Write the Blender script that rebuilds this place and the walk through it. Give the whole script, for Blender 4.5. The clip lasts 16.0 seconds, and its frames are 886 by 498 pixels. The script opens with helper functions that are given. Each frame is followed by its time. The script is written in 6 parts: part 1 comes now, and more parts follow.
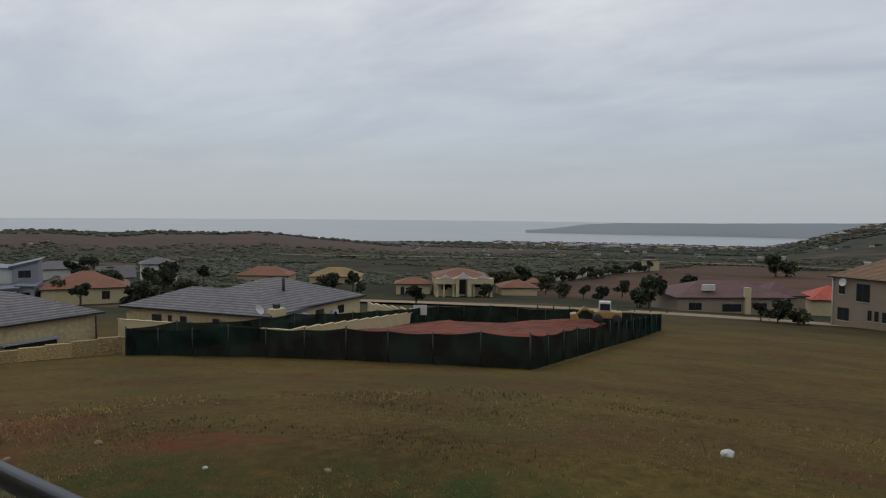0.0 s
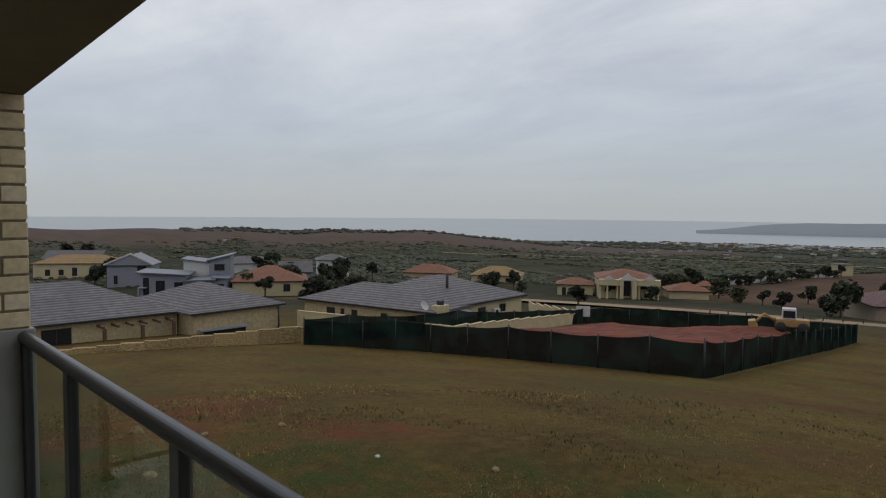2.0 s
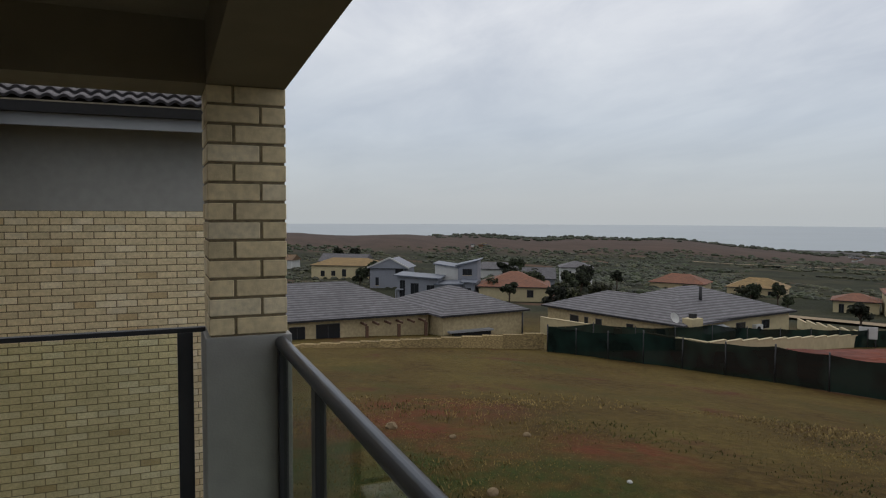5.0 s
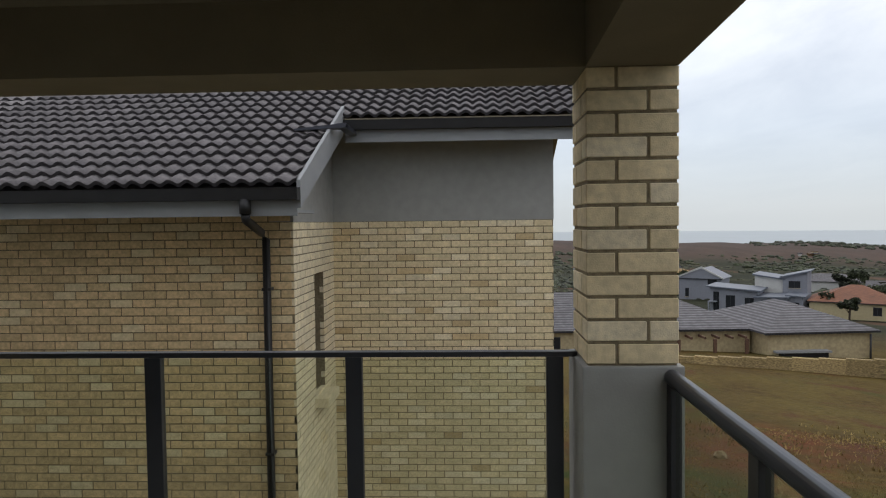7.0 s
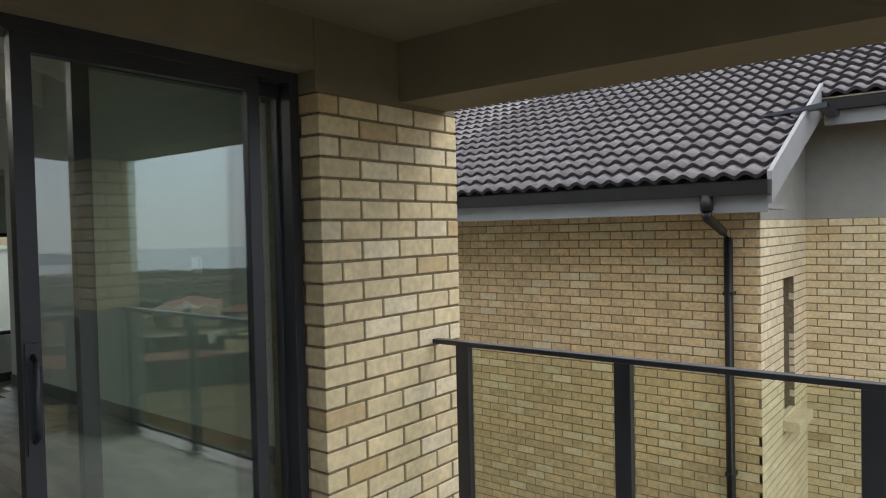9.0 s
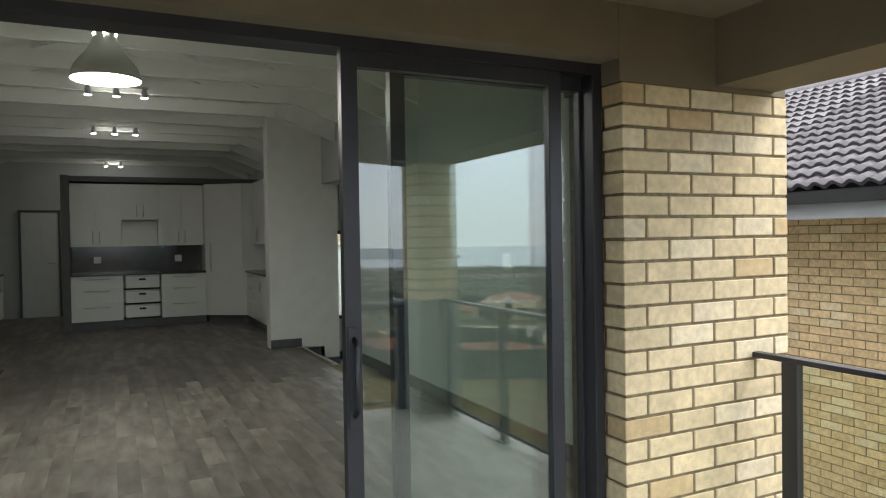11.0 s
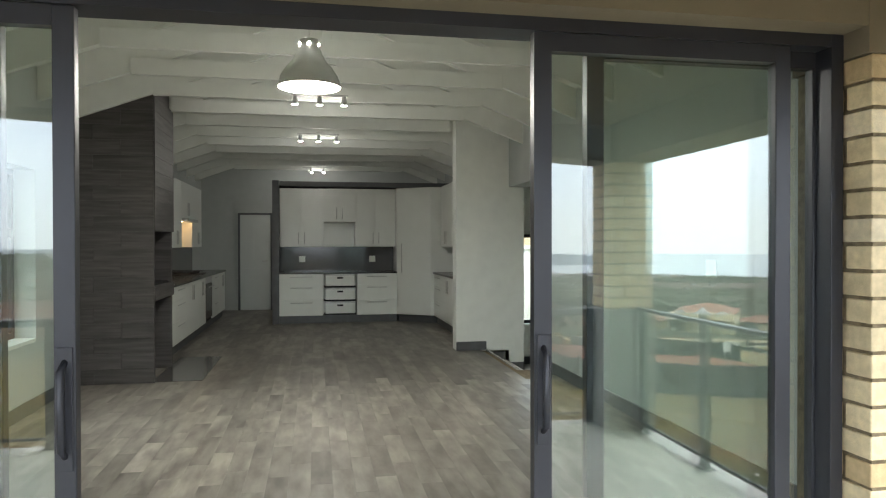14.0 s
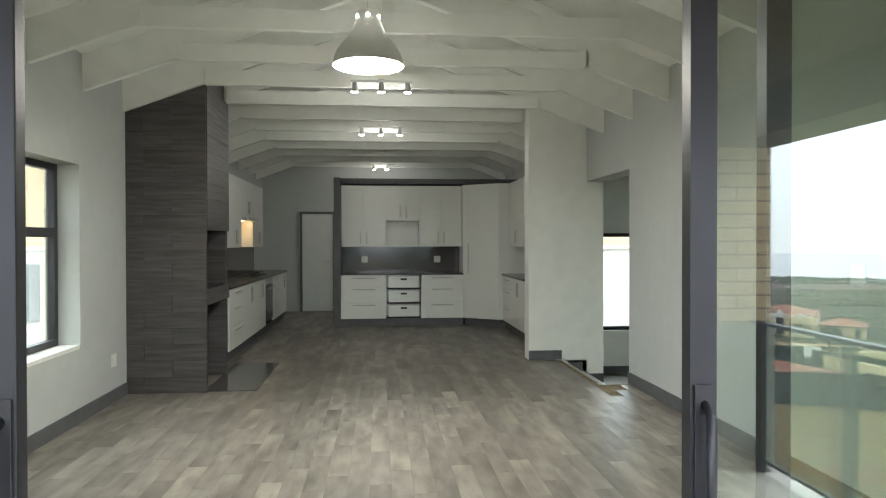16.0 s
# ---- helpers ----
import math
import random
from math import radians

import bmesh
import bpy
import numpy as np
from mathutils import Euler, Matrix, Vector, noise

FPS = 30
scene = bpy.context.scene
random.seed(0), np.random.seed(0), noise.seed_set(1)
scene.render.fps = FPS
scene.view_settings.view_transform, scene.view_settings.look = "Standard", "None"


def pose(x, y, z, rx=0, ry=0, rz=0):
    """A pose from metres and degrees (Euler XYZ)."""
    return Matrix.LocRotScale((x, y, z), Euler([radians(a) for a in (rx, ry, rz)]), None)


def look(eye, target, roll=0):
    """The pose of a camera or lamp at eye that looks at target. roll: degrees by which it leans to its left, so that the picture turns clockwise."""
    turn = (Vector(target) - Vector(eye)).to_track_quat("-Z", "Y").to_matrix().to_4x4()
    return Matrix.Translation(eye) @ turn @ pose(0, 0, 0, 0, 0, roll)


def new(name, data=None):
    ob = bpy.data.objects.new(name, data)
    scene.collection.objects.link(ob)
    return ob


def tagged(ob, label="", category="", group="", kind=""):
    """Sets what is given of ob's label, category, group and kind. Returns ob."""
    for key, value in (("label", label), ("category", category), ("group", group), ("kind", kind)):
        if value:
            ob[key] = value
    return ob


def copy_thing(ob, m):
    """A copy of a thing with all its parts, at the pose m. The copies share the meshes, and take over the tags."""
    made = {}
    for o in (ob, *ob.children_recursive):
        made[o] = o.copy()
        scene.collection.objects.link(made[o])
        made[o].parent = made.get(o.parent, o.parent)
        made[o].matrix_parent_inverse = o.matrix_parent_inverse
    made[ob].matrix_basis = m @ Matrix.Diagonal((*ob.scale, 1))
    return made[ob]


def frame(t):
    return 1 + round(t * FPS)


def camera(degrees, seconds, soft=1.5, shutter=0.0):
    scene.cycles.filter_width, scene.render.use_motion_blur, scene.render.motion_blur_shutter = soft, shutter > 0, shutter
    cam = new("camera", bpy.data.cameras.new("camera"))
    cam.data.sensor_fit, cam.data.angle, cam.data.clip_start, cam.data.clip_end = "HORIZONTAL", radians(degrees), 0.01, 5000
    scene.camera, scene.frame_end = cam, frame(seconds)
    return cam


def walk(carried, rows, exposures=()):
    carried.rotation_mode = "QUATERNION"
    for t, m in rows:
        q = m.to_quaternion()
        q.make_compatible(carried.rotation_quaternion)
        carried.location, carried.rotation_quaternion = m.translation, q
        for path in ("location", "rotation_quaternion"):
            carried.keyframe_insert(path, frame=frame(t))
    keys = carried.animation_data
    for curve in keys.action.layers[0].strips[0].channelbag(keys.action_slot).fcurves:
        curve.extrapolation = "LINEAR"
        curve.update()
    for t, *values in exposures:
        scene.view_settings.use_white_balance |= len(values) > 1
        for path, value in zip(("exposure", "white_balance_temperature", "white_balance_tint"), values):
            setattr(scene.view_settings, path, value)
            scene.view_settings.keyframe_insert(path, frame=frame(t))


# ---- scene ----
cam = camera(65.5, 16.0, soft=1.15)
PATH = [
    (0, (0.614, -0.117, 1.523), (-0.510, 1.535, 1.409), 0.6),
    (0.5, (0.501, -0.100, 1.495), (-0.709, 1.490, 1.381), 0.6),
    (1, (0.405, -0.098, 1.467), (-0.891, 1.423, 1.351), 0.6),
    (1.5, (0.351, -0.067, 1.462), (-1.034, 1.373, 1.343), 0.6),
    (2, (0.300, -0.030, 1.455), (-1.174, 1.318, 1.335), 0.5),
    (2.5, (0.214, 0.040, 1.450), (-1.362, 1.267, 1.327), 0.4),
    (3, (0.149, 0.109, 1.442), (-1.522, 1.202, 1.320), 0.3),
    (3.5, (0.077, 0.147, 1.428), (-1.673, 1.111, 1.305), 0.3),
    (6, (-0.615, 0.190, 1.388), (-2.560, 0.649, 1.291), -0.4),
    (6.5, (-0.783, 0.105, 1.371), (-2.773, 0.279, 1.275), -0.8),
    (7, (-0.881, -0.036, 1.402), (-2.877, -0.123, 1.326), -0.7),
    (7.5, (-0.942, -0.126, 1.405), (-2.896, -0.545, 1.343), -0.8),
    (8, (-1.040, -0.198, 1.393), (-2.872, -0.998, 1.336), -1.1),
    (8.5, (-1.092, -0.225, 1.397), (-2.790, -1.280, 1.342), -1.2),
    (9, (-1.132, -0.250, 1.391), (-2.701, -1.488, 1.338), -1.3),
    (9.5, (-1.160, -0.285, 1.380), (-2.594, -1.678, 1.343), -1.4),
    (10, (-1.190, -0.296, 1.383), (-2.437, -1.857, 1.346), -1.3),
    (12.5, (-1.289, -0.286, 1.375), (-1.776, -2.226, 1.348), -0.5),
    (13, (-1.286, -0.311, 1.372), (-1.714, -2.265, 1.347), -0.5),
    (13.5, (-1.281, -0.373, 1.373), (-1.673, -2.334, 1.351), -0.3),
    (14, (-1.286, -0.466, 1.365), (-1.651, -2.432, 1.347), -0.1),
    (14.5, (-1.317, -0.618, 1.36), (-1.646, -2.59, 1.341), -0.2),
    (15, (-1.36, -0.748, 1.372), (-1.63, -2.729, 1.353), -0.1),
    (15.5, (-1.36, -0.922, 1.375), (-1.566, -2.911, 1.353), 0.0),
    (16, (-1.317, -1.127, 1.373), (-1.5, -3.118, 1.353), -0.1),
]
EXPOSURES = [(0, -0.1), (3.5, -0.03), (6, 0.15), (7, 0.5), (8, 1.1), (9, 1.4), (10, 1.75), (12.5, 2.85), (14, 3.2), (15, 3.35), (16, 3.5)]
walk(cam, [(t, look(eye, target, roll)) for t, eye, target, roll in PATH], EXPOSURES)
SKY_LEVEL = 0.72

# ---- world, sun, exposure ----
world = bpy.data.worlds.new("overcast")
scene.world = world
world.use_nodes = True
wn, wl = world.node_tree.nodes, world.node_tree.links
wn.clear()


def wnode(kind, **props):
    n = wn.new(kind)
    for k, v in props.items():
        if k == "sky_type":
            n.sky_type = v
    return n


w_out = wnode("ShaderNodeOutputWorld")
w_bg = wnode("ShaderNodeBackground")
w_sky = wnode("ShaderNodeTexSky")
w_sky.sky_type = "NISHITA"
w_sky.sun_disc = False
w_sky.sun_elevation, w_sky.sun_rotation = radians(48), radians(-60)
w_geo = wnode("ShaderNodeTexCoord")
w_sep = wnode("ShaderNodeSeparateXYZ")
w_add = wnode("ShaderNodeMath")
w_add.operation = "ADD"
w_add.inputs[1].default_value = 0.16
w_div = wnode("ShaderNodeVectorMath")
w_div.operation = "DIVIDE"
w_map = wnode("ShaderNodeMapping")
w_map.inputs["Rotation"].default_value = (0, 0, radians(28))
w_map.inputs["Scale"].default_value = (0.75, 1.35, 1.0)
w_noise = wnode("ShaderNodeTexNoise")
w_noise.inputs["Scale"].default_value = 1.25
w_noise.inputs["Detail"].default_value = 6
w_noise.inputs["Roughness"].default_value = 0.56
w_noise.inputs["Distortion"].default_value = 0.35
w_ramp = wnode("ShaderNodeValToRGB")
w_ramp.color_ramp.elements[0].position, w_ramp.color_ramp.elements[0].color = 0.34, (0.78, 0.81, 0.88, 1)
w_ramp.color_ramp.elements[1].position, w_ramp.color_ramp.elements[1].color = 0.68, (1.24, 1.22, 1.20, 1)
w_h = wnode("ShaderNodeValToRGB")
w_h.color_ramp.elements[0].position, w_h.color_ramp.elements[0].color = 0.0, (0.61, 0.665, 0.71, 1)
w_h.color_ramp.elements[1].position, w_h.color_ramp.elements[1].color = 0.42, (1.10, 1.10, 1.12, 1)
w_hm = w_h.color_ramp.elements.new(0.12)
w_hm.color = (0.68, 0.75, 0.84, 1)
w_mul = wnode("ShaderNodeVectorMath")
w_mul.operation = "MULTIPLY"
w_mix = wnode("ShaderNodeMixRGB")
w_mix.inputs[0].default_value = 0.93
w_scale = wnode("ShaderNodeVectorMath")
w_scale.operation = "SCALE"
w_scale.inputs[3].default_value = SKY_LEVEL
w_flat = wnode("ShaderNodeMapRange")
w_flat.inputs[1].default_value, w_flat.inputs[2].default_value = 0.0, 0.30
wl.new(w_geo.outputs["Generated"], w_sep.inputs[0])
wl.new(w_sep.outputs[2], w_add.inputs[0])
wl.new(w_geo.outputs["Generated"], w_div.inputs[0])
wl.new(w_add.outputs[0], w_div.inputs[1])
wl.new(w_div.outputs[0], w_map.inputs[0])
wl.new(w_map.outputs[0], w_noise.inputs["Vector"])
wl.new(w_noise.outputs[0], w_ramp.inputs[0])
wl.new(w_sep.outputs[2], w_h.inputs[0])
w_cl = wnode("ShaderNodeMixRGB")
w_cl.inputs[1].default_value = (1.0, 1.0, 1.0, 1)
wl.new(w_sep.outputs[2], w_flat.inputs[0])
wl.new(w_flat.outputs[0], w_cl.inputs[0])
wl.new(w_ramp.outputs[0], w_cl.inputs[2])
wl.new(w_cl.outputs[0], w_mul.inputs[0])
wl.new(w_h.outputs[0], w_mul.inputs[1])
wl.new(w_mul.outputs[0], w_scale.inputs[0])
w_sk2 = wnode("ShaderNodeVectorMath")
w_sk2.operation = "SCALE"
w_sk2.inputs[3].default_value = 0.10
wl.new(w_sky.outputs[0], w_sk2.inputs[0])
wl.new(w_sk2.outputs[0], w_mix.inputs[1])
wl.new(w_scale.outputs[0], w_mix.inputs[2])
wl.new(w_mix.outputs[0], w_bg.inputs[0])
wl.new(w_bg.outputs[0], w_out.inputs[0])

sun = new("sun", bpy.data.lights.new("sun", "SUN"))
sun.data.energy, sun.data.angle, sun.data.color = 0.5, radians(25), (1.0, 0.96, 0.9)
sun.matrix_world = look((0, 0, 0), (0.55, -0.35, -0.9))

# ---- materials ----


def mat(name, colour, rough=0.7, metal=0.0, spec=0.5, var=0.0, scale=6.0, bump=0.0, bscale=60.0, colour2=None, emit=0.0, stretch=(1, 1, 1), rand=0.0, big=0.0, bigscale=0.7):
    """Principled surface with two scales of procedural variation, relief and a per-object tone."""
    m = bpy.data.materials.new(name)
    m.use_nodes = True
    n, l = m.node_tree.nodes, m.node_tree.links
    b = n["Principled BSDF"]
    b.inputs["Roughness"].default_value, b.inputs["Metallic"].default_value = rough, metal
    b.inputs["Specular IOR Level"].default_value = spec
    b.inputs["Base Color"].default_value = (*colour, 1)
    c = None
    tc = n.new("ShaderNodeTexCoord")
    mp = n.new("ShaderNodeMapping")
    mp.inputs["Scale"].default_value = stretch
    l.new(tc.outputs["Object"], mp.inputs[0])
    off = n.new("ShaderNodeVectorMath")
    oi = n.new("ShaderNodeObjectInfo")
    l.new(mp.outputs[0], off.inputs[0])
    sc = n.new("ShaderNodeMath")
    sc.operation = "MULTIPLY"
    sc.inputs[1].default_value = 37.0 if rand else 0.0
    l.new(oi.outputs["Random"], sc.inputs[0])
    l.new(sc.outputs[0], off.inputs[1])
    if var or colour2:
        t = n.new("ShaderNodeTexNoise")
        t.inputs["Scale"].default_value, t.inputs["Detail"].default_value = scale, 6
        l.new(off.outputs[0], t.inputs["Vector"])
        r = n.new("ShaderNodeValToRGB")
        r.color_ramp.elements[0].position, r.color_ramp.elements[1].position = 0.34, 0.66
        c2 = colour2 or tuple(min(1, v * (1 + var)) for v in colour)
        c1 = colour if colour2 else tuple(v * (1 - var) for v in colour)
        r.color_ramp.elements[0].color, r.color_ramp.elements[1].color = (*c1, 1), (*c2, 1)
        l.new(t.outputs[0], r.inputs[0])
        c = r.outputs[0]
    if big:
        t2 = n.new("ShaderNodeTexNoise")
        t2.inputs["Scale"].default_value, t2.inputs["Detail"].default_value = bigscale, 4
        l.new(off.outputs[0], t2.inputs["Vector"])
        mr = n.new("ShaderNodeMapRange")
        mr.inputs[1].default_value, mr.inputs[2].default_value = 0.3, 0.7
        mr.inputs[3].default_value, mr.inputs[4].default_value = 1 - big, 1 + big
        l.new(t2.outputs[0], mr.inputs[0])
        s = n.new("ShaderNodeVectorMath")
        s.operation = "SCALE"
        if c:
            l.new(c, s.inputs[0])
        else:
            s.inputs[0].default_value = colour
        l.new(mr.outputs[0], s.inputs[3])
        c = s.outputs[0]
    if rand:
        mr = n.new("ShaderNodeMapRange")
        mr.inputs[3].default_value, mr.inputs[4].default_value = 1 - rand, 1 + rand
        l.new(oi.outputs["Random"], mr.inputs[0])
        geo = n.new("ShaderNodeNewGeometry")
        mr2 = n.new("ShaderNodeMapRange")
        mr2.inputs[3].default_value, mr2.inputs[4].default_value = 1 - rand, 1 + rand
        l.new(geo.outputs["Random Per Island"], mr2.inputs[0])
        mm = n.new("ShaderNodeMath")
        mm.operation = "MULTIPLY"
        l.new(mr.outputs[0], mm.inputs[0])
        l.new(mr2.outputs[0], mm.inputs[1])
        s = n.new("ShaderNodeVectorMath")
        s.operation = "SCALE"
        if c:
            l.new(c, s.inputs[0])
        else:
            s.inputs[0].default_value = colour
        l.new(mm.outputs[0], s.inputs[3])
        c = s.outputs[0]
    if c:
        l.new(c, b.inputs["Base Color"])
    if bump:
        bt = n.new("ShaderNodeTexNoise")
        bt.inputs["Scale"].default_value, bt.inputs["Detail"].default_value = bscale, 5
        l.new(off.outputs[0], bt.inputs["Vector"])
        bp = n.new("ShaderNodeBump")
        bp.inputs["Strength"].default_value, bp.inputs["Distance"].default_value = bump, 0.01
        l.new(bt.outputs[0], bp.inputs["Height"])
        l.new(bp.outputs[0], b.inputs["Normal"])
    if emit:
        b.inputs["Emission Color"].default_value, b.inputs["Emission Strength"].default_value = (*colour, 1), emit
    return m


def glass_mat(name, tint=(0.9, 0.97, 0.94), reflect=0.12, rough=0.0, boost=1.0):
    """A thin pane: clear with a mirror sheen that grows at a glancing angle."""
    m = bpy.data.materials.new(name)
    m.use_nodes = True
    n, l = m.node_tree.nodes, m.node_tree.links
    n.clear()
    o = n.new("ShaderNodeOutputMaterial")
    mx, tr, gl = n.new("ShaderNodeMixShader"), n.new("ShaderNodeBsdfTransparent"), n.new("ShaderNodeBsdfGlossy")
    lw = n.new("ShaderNodeLayerWeight")
    fr = n.new("ShaderNodeMath")
    fr.operation = "POWER"
    fr.inputs[1].default_value = 2.5
    l.new(lw.outputs["Facing"], fr.inputs[0])
    ma = n.new("ShaderNodeMath")
    ma.operation = "MULTIPLY_ADD"
    ma.inputs[1].default_value, ma.inputs[2].default_value = boost, reflect
    ma.use_clamp = True
    tr.inputs[0].default_value = (*tint, 1)
    gl.inputs["Roughness"].default_value = rough
    l.new(fr.outputs[0], ma.inputs[0])
    l.new(ma.outputs[0], mx.inputs[0])
    l.new(tr.outputs[0], mx.inputs[1])
    l.new(gl.outputs[0], mx.inputs[2])
    l.new(mx.outputs[0], o.inputs[0])
    return m


M_BRICK = mat("buff_brick", (0.645, 0.535, 0.335), 0.85, var=0.11, scale=30, bump=0.2, bscale=160, rand=0.07, big=0.09, bigscale=5)
M_BRICK_B = mat("brown_buff_brick", (0.54, 0.41, 0.23), 0.85, var=0.11, scale=30, bump=0.2, bscale=160, rand=0.10, big=0.09, bigscale=5)
M_BRICK_W = mat("pale_buff_brick", (0.70, 0.605, 0.42), 0.85, var=0.11, scale=34, bump=0.2, bscale=160, rand=0.08, big=0.1, bigscale=5)
M_BRICK_O = mat("orange_buff_brick", (0.58, 0.43, 0.24), 0.85, var=0.16, scale=30, bump=0.3, bscale=160, rand=0.10, big=0.1, bigscale=5)
M_MORTAR = mat("mortar", (0.215, 0.172, 0.105), 0.95, var=0.25, scale=40, bump=0.4, bscale=200)
M_PLASTER = mat("grey_plaster", (0.30, 0.30, 0.285), 0.8, var=0.05, scale=9, bump=0.12, bscale=120, big=0.06, bigscale=1.2)
M_SOFFIT = mat("taupe_plaster", (0.185, 0.158, 0.108), 0.85, var=0.06, scale=5, bump=0.12, bscale=120, big=0.08, bigscale=0.9)
M_ALU = mat("dark_aluminium", (0.035, 0.037, 0.045), 0.38, metal=0.3, var=0.12, scale=3, bump=0.03, bscale=300)
M_RAIL = mat("charcoal_tube", (0.045, 0.048, 0.062), 0.30, metal=0.4, var=0.12, scale=8, bump=0.03, bscale=300)
M_ROOFT = mat("charcoal_roof_tile", (0.130, 0.120, 0.124), 0.66, var=0.2, scale=25, bump=0.25, bscale=180, rand=0.12, big=0.12, bigscale=0.8)
# shade on the roof tiles' noses, put into a darker colour
M_TILE_EDGE = mat("shaded_tile_edge", (0.040, 0.036, 0.038), 0.9, var=0.3, scale=20)
M_GUTTER = mat("gutter_black", (0.013, 0.013, 0.015), 0.5, var=0.15, scale=6)
M_FASCIA = mat("fascia_grey", (0.25, 0.26, 0.27), 0.6, var=0.05, scale=6, big=0.06)
M_FLOOR_B = mat("balcony_screed", (0.40, 0.40, 0.37), 0.55, var=0.08, scale=14, bump=0.1, bscale=100, big=0.1)
M_WALL = mat("interior_grey_paint", (0.46, 0.485, 0.47), 0.75, var=0.02, scale=8, bump=0.05, bscale=140, big=0.03)
M_WHITE = mat("white_paint", (0.76, 0.775, 0.73), 0.55, var=0.03, scale=6, bump=0.04, bscale=120, big=0.03)
M_CAB = mat("cabinet_white", (0.78, 0.80, 0.76), 0.28, var=0.015, scale=4)
M_TOP = mat("dark_granite", (0.035, 0.033, 0.033), 0.18, var=0.5, scale=180)
M_SPLASH = mat("smoked_splashback", (0.10, 0.098, 0.105), 0.08, var=0.1, scale=3)
M_SKIRT = mat("grey_skirting", (0.10, 0.105, 0.11), 0.5, var=0.1, scale=10)
M_FPTILE = mat("dark_slate_plank", (0.046, 0.042, 0.041), 0.5, colour2=(0.082, 0.075, 0.073), scale=2.2, stretch=(1.2, 1.2, 16), bump=0.2, bscale=20, rand=0.12, big=0.2, bigscale=1.5)
M_BLACK = mat("soot_black", (0.012, 0.012, 0.013), 0.6, var=0.2, scale=10)
M_STEEL = mat("brushed_steel", (0.55, 0.55, 0.54), 0.28, metal=1.0, var=0.06, scale=30)
M_FLOOR = mat("grey_oak_plank", (0.115, 0.104, 0.090), 0.40, colour2=(0.225, 0.207, 0.180), scale=2.0, stretch=(5, 1.3, 1), bump=0.08, bscale=12, rand=0.27, big=0.20, bigscale=1.1)
M_TILE_D = mat("dark_floor_tile", (0.07, 0.068, 0.066), 0.15, var=0.1, scale=6)
M_GLASS = glass_mat("window_glass", (0.89, 0.945, 0.925), 0.11, boost=0.7)
M_GLASS_R = glass_mat("balustrade_glass", (0.93, 0.96, 0.90), 0.015, boost=0.3)
M_GLASS_F = glass_mat("far_glass", (0.5, 0.55, 0.58), 0.3)
M_LAMP = mat("lamp_glow", (1.0, 0.97, 0.88), 0.5, emit=14)
M_SPOT = mat("spot_glow", (1.0, 0.98, 0.92), 0.5, emit=22)
M_DOOR = mat("door_white", (0.66, 0.70, 0.68), 0.4, var=0.02, scale=4)

# ---- mesh helpers ----


def obj(name, bm, material, parent=None):
    me = bpy.data.meshes.new(name)
    bm.to_mesh(me)
    bm.free()
    for m in (material if isinstance(material, (list, tuple)) else [material]):
        me.materials.append(m)
    ob = new(name, me)
    if parent:
        ob.parent = parent
    return ob


def add_box(bm, x0, x1, y0, y1, z0, z1, mi=0):
    v = [bm.verts.new(p) for p in ((x0, y0, z0), (x1, y0, z0), (x1, y1, z0), (x0, y1, z0), (x0, y0, z1), (x1, y0, z1), (x1, y1, z1), (x0, y1, z1))]
    for f in ((3, 2, 1, 0), (4, 5, 6, 7), (0, 1, 5, 4), (1, 2, 6, 5), (2, 3, 7, 6), (3, 0, 4, 7)):
        bm.faces.new([v[i] for i in f]).material_index = mi
    return v


def box(x0, x1, y0, y1, z0, z1, bevel=0.0):
    bm = bmesh.new()
    add_box(bm, min(x0, x1), max(x0, x1), min(y0, y1), max(y0, y1), min(z0, z1), max(z0, z1))
    if bevel:
        bmesh.ops.bevel(bm, geom=bm.edges[:], offset=bevel, segments=2, affect="EDGES", profile=0.6)
    return bm


def part(name, bm, material, parent, label=""):
    """One mesh under a thing or a part."""
    return tagged(obj(name, bm, material, parent), label)


def thing(name, label, category, group="", x=0, y=0, z=0, rz=0):
    ob = new(name)
    ob.empty_display_size = 0.1
    ob.matrix_basis = pose(x, y, z, 0, 0, rz)
    return tagged(ob, label, category, group)


def solid(name, bm, material, label="", kind="structure"):
    return tagged(obj(name, bm, material), label, kind=kind)


def tube(points, radius, sides=12, close=True):
    """A round bar through points."""
    bm = bmesh.new()
    rings = []
    pts = [Vector(p) for p in points]
    for i, p in enumerate(pts):
        d = (pts[min(i + 1, len(pts) - 1)] - pts[max(i - 1, 0)]).normalized()
        side = d.cross(Vector((0, 0, 1)) if abs(d.z) < 0.9 else Vector((1, 0, 0))).normalized()
        up = side.cross(d)
        rings.append([bm.verts.new(p + radius * (math.cos(2 * math.pi * k / sides) * side + math.sin(2 * math.pi * k / sides) * up)) for k in range(sides)])
    for a, b in zip(rings, rings[1:]):
        for k in range(sides):
            bm.faces.new((a[k], a[(k + 1) % sides], b[(k + 1) % sides], b[k])).smooth = True
    if close:
        bm.faces.new(rings[0][::-1])
        bm.faces.new(rings[-1])
    bmesh.ops.recalc_face_normals(bm, faces=bm.faces[:])
    return bm


def lathe(profile, sides=32, cx=0, cy=0, smooth=True):
    """A turned shape from (radius, height) pairs."""
    bm = bmesh.new()
    rings = [[bm.verts.new((cx + r * math.cos(2 * math.pi * k / sides), cy + r * math.sin(2 * math.pi * k / sides), z)) for k in range(sides)] for r, z in profile]
    for a, b in zip(rings, rings[1:]):
        for k in range(sides):
            bm.faces.new((a[k], a[(k + 1) % sides], b[(k + 1) % sides], b[k])).smooth = smooth
    return bm


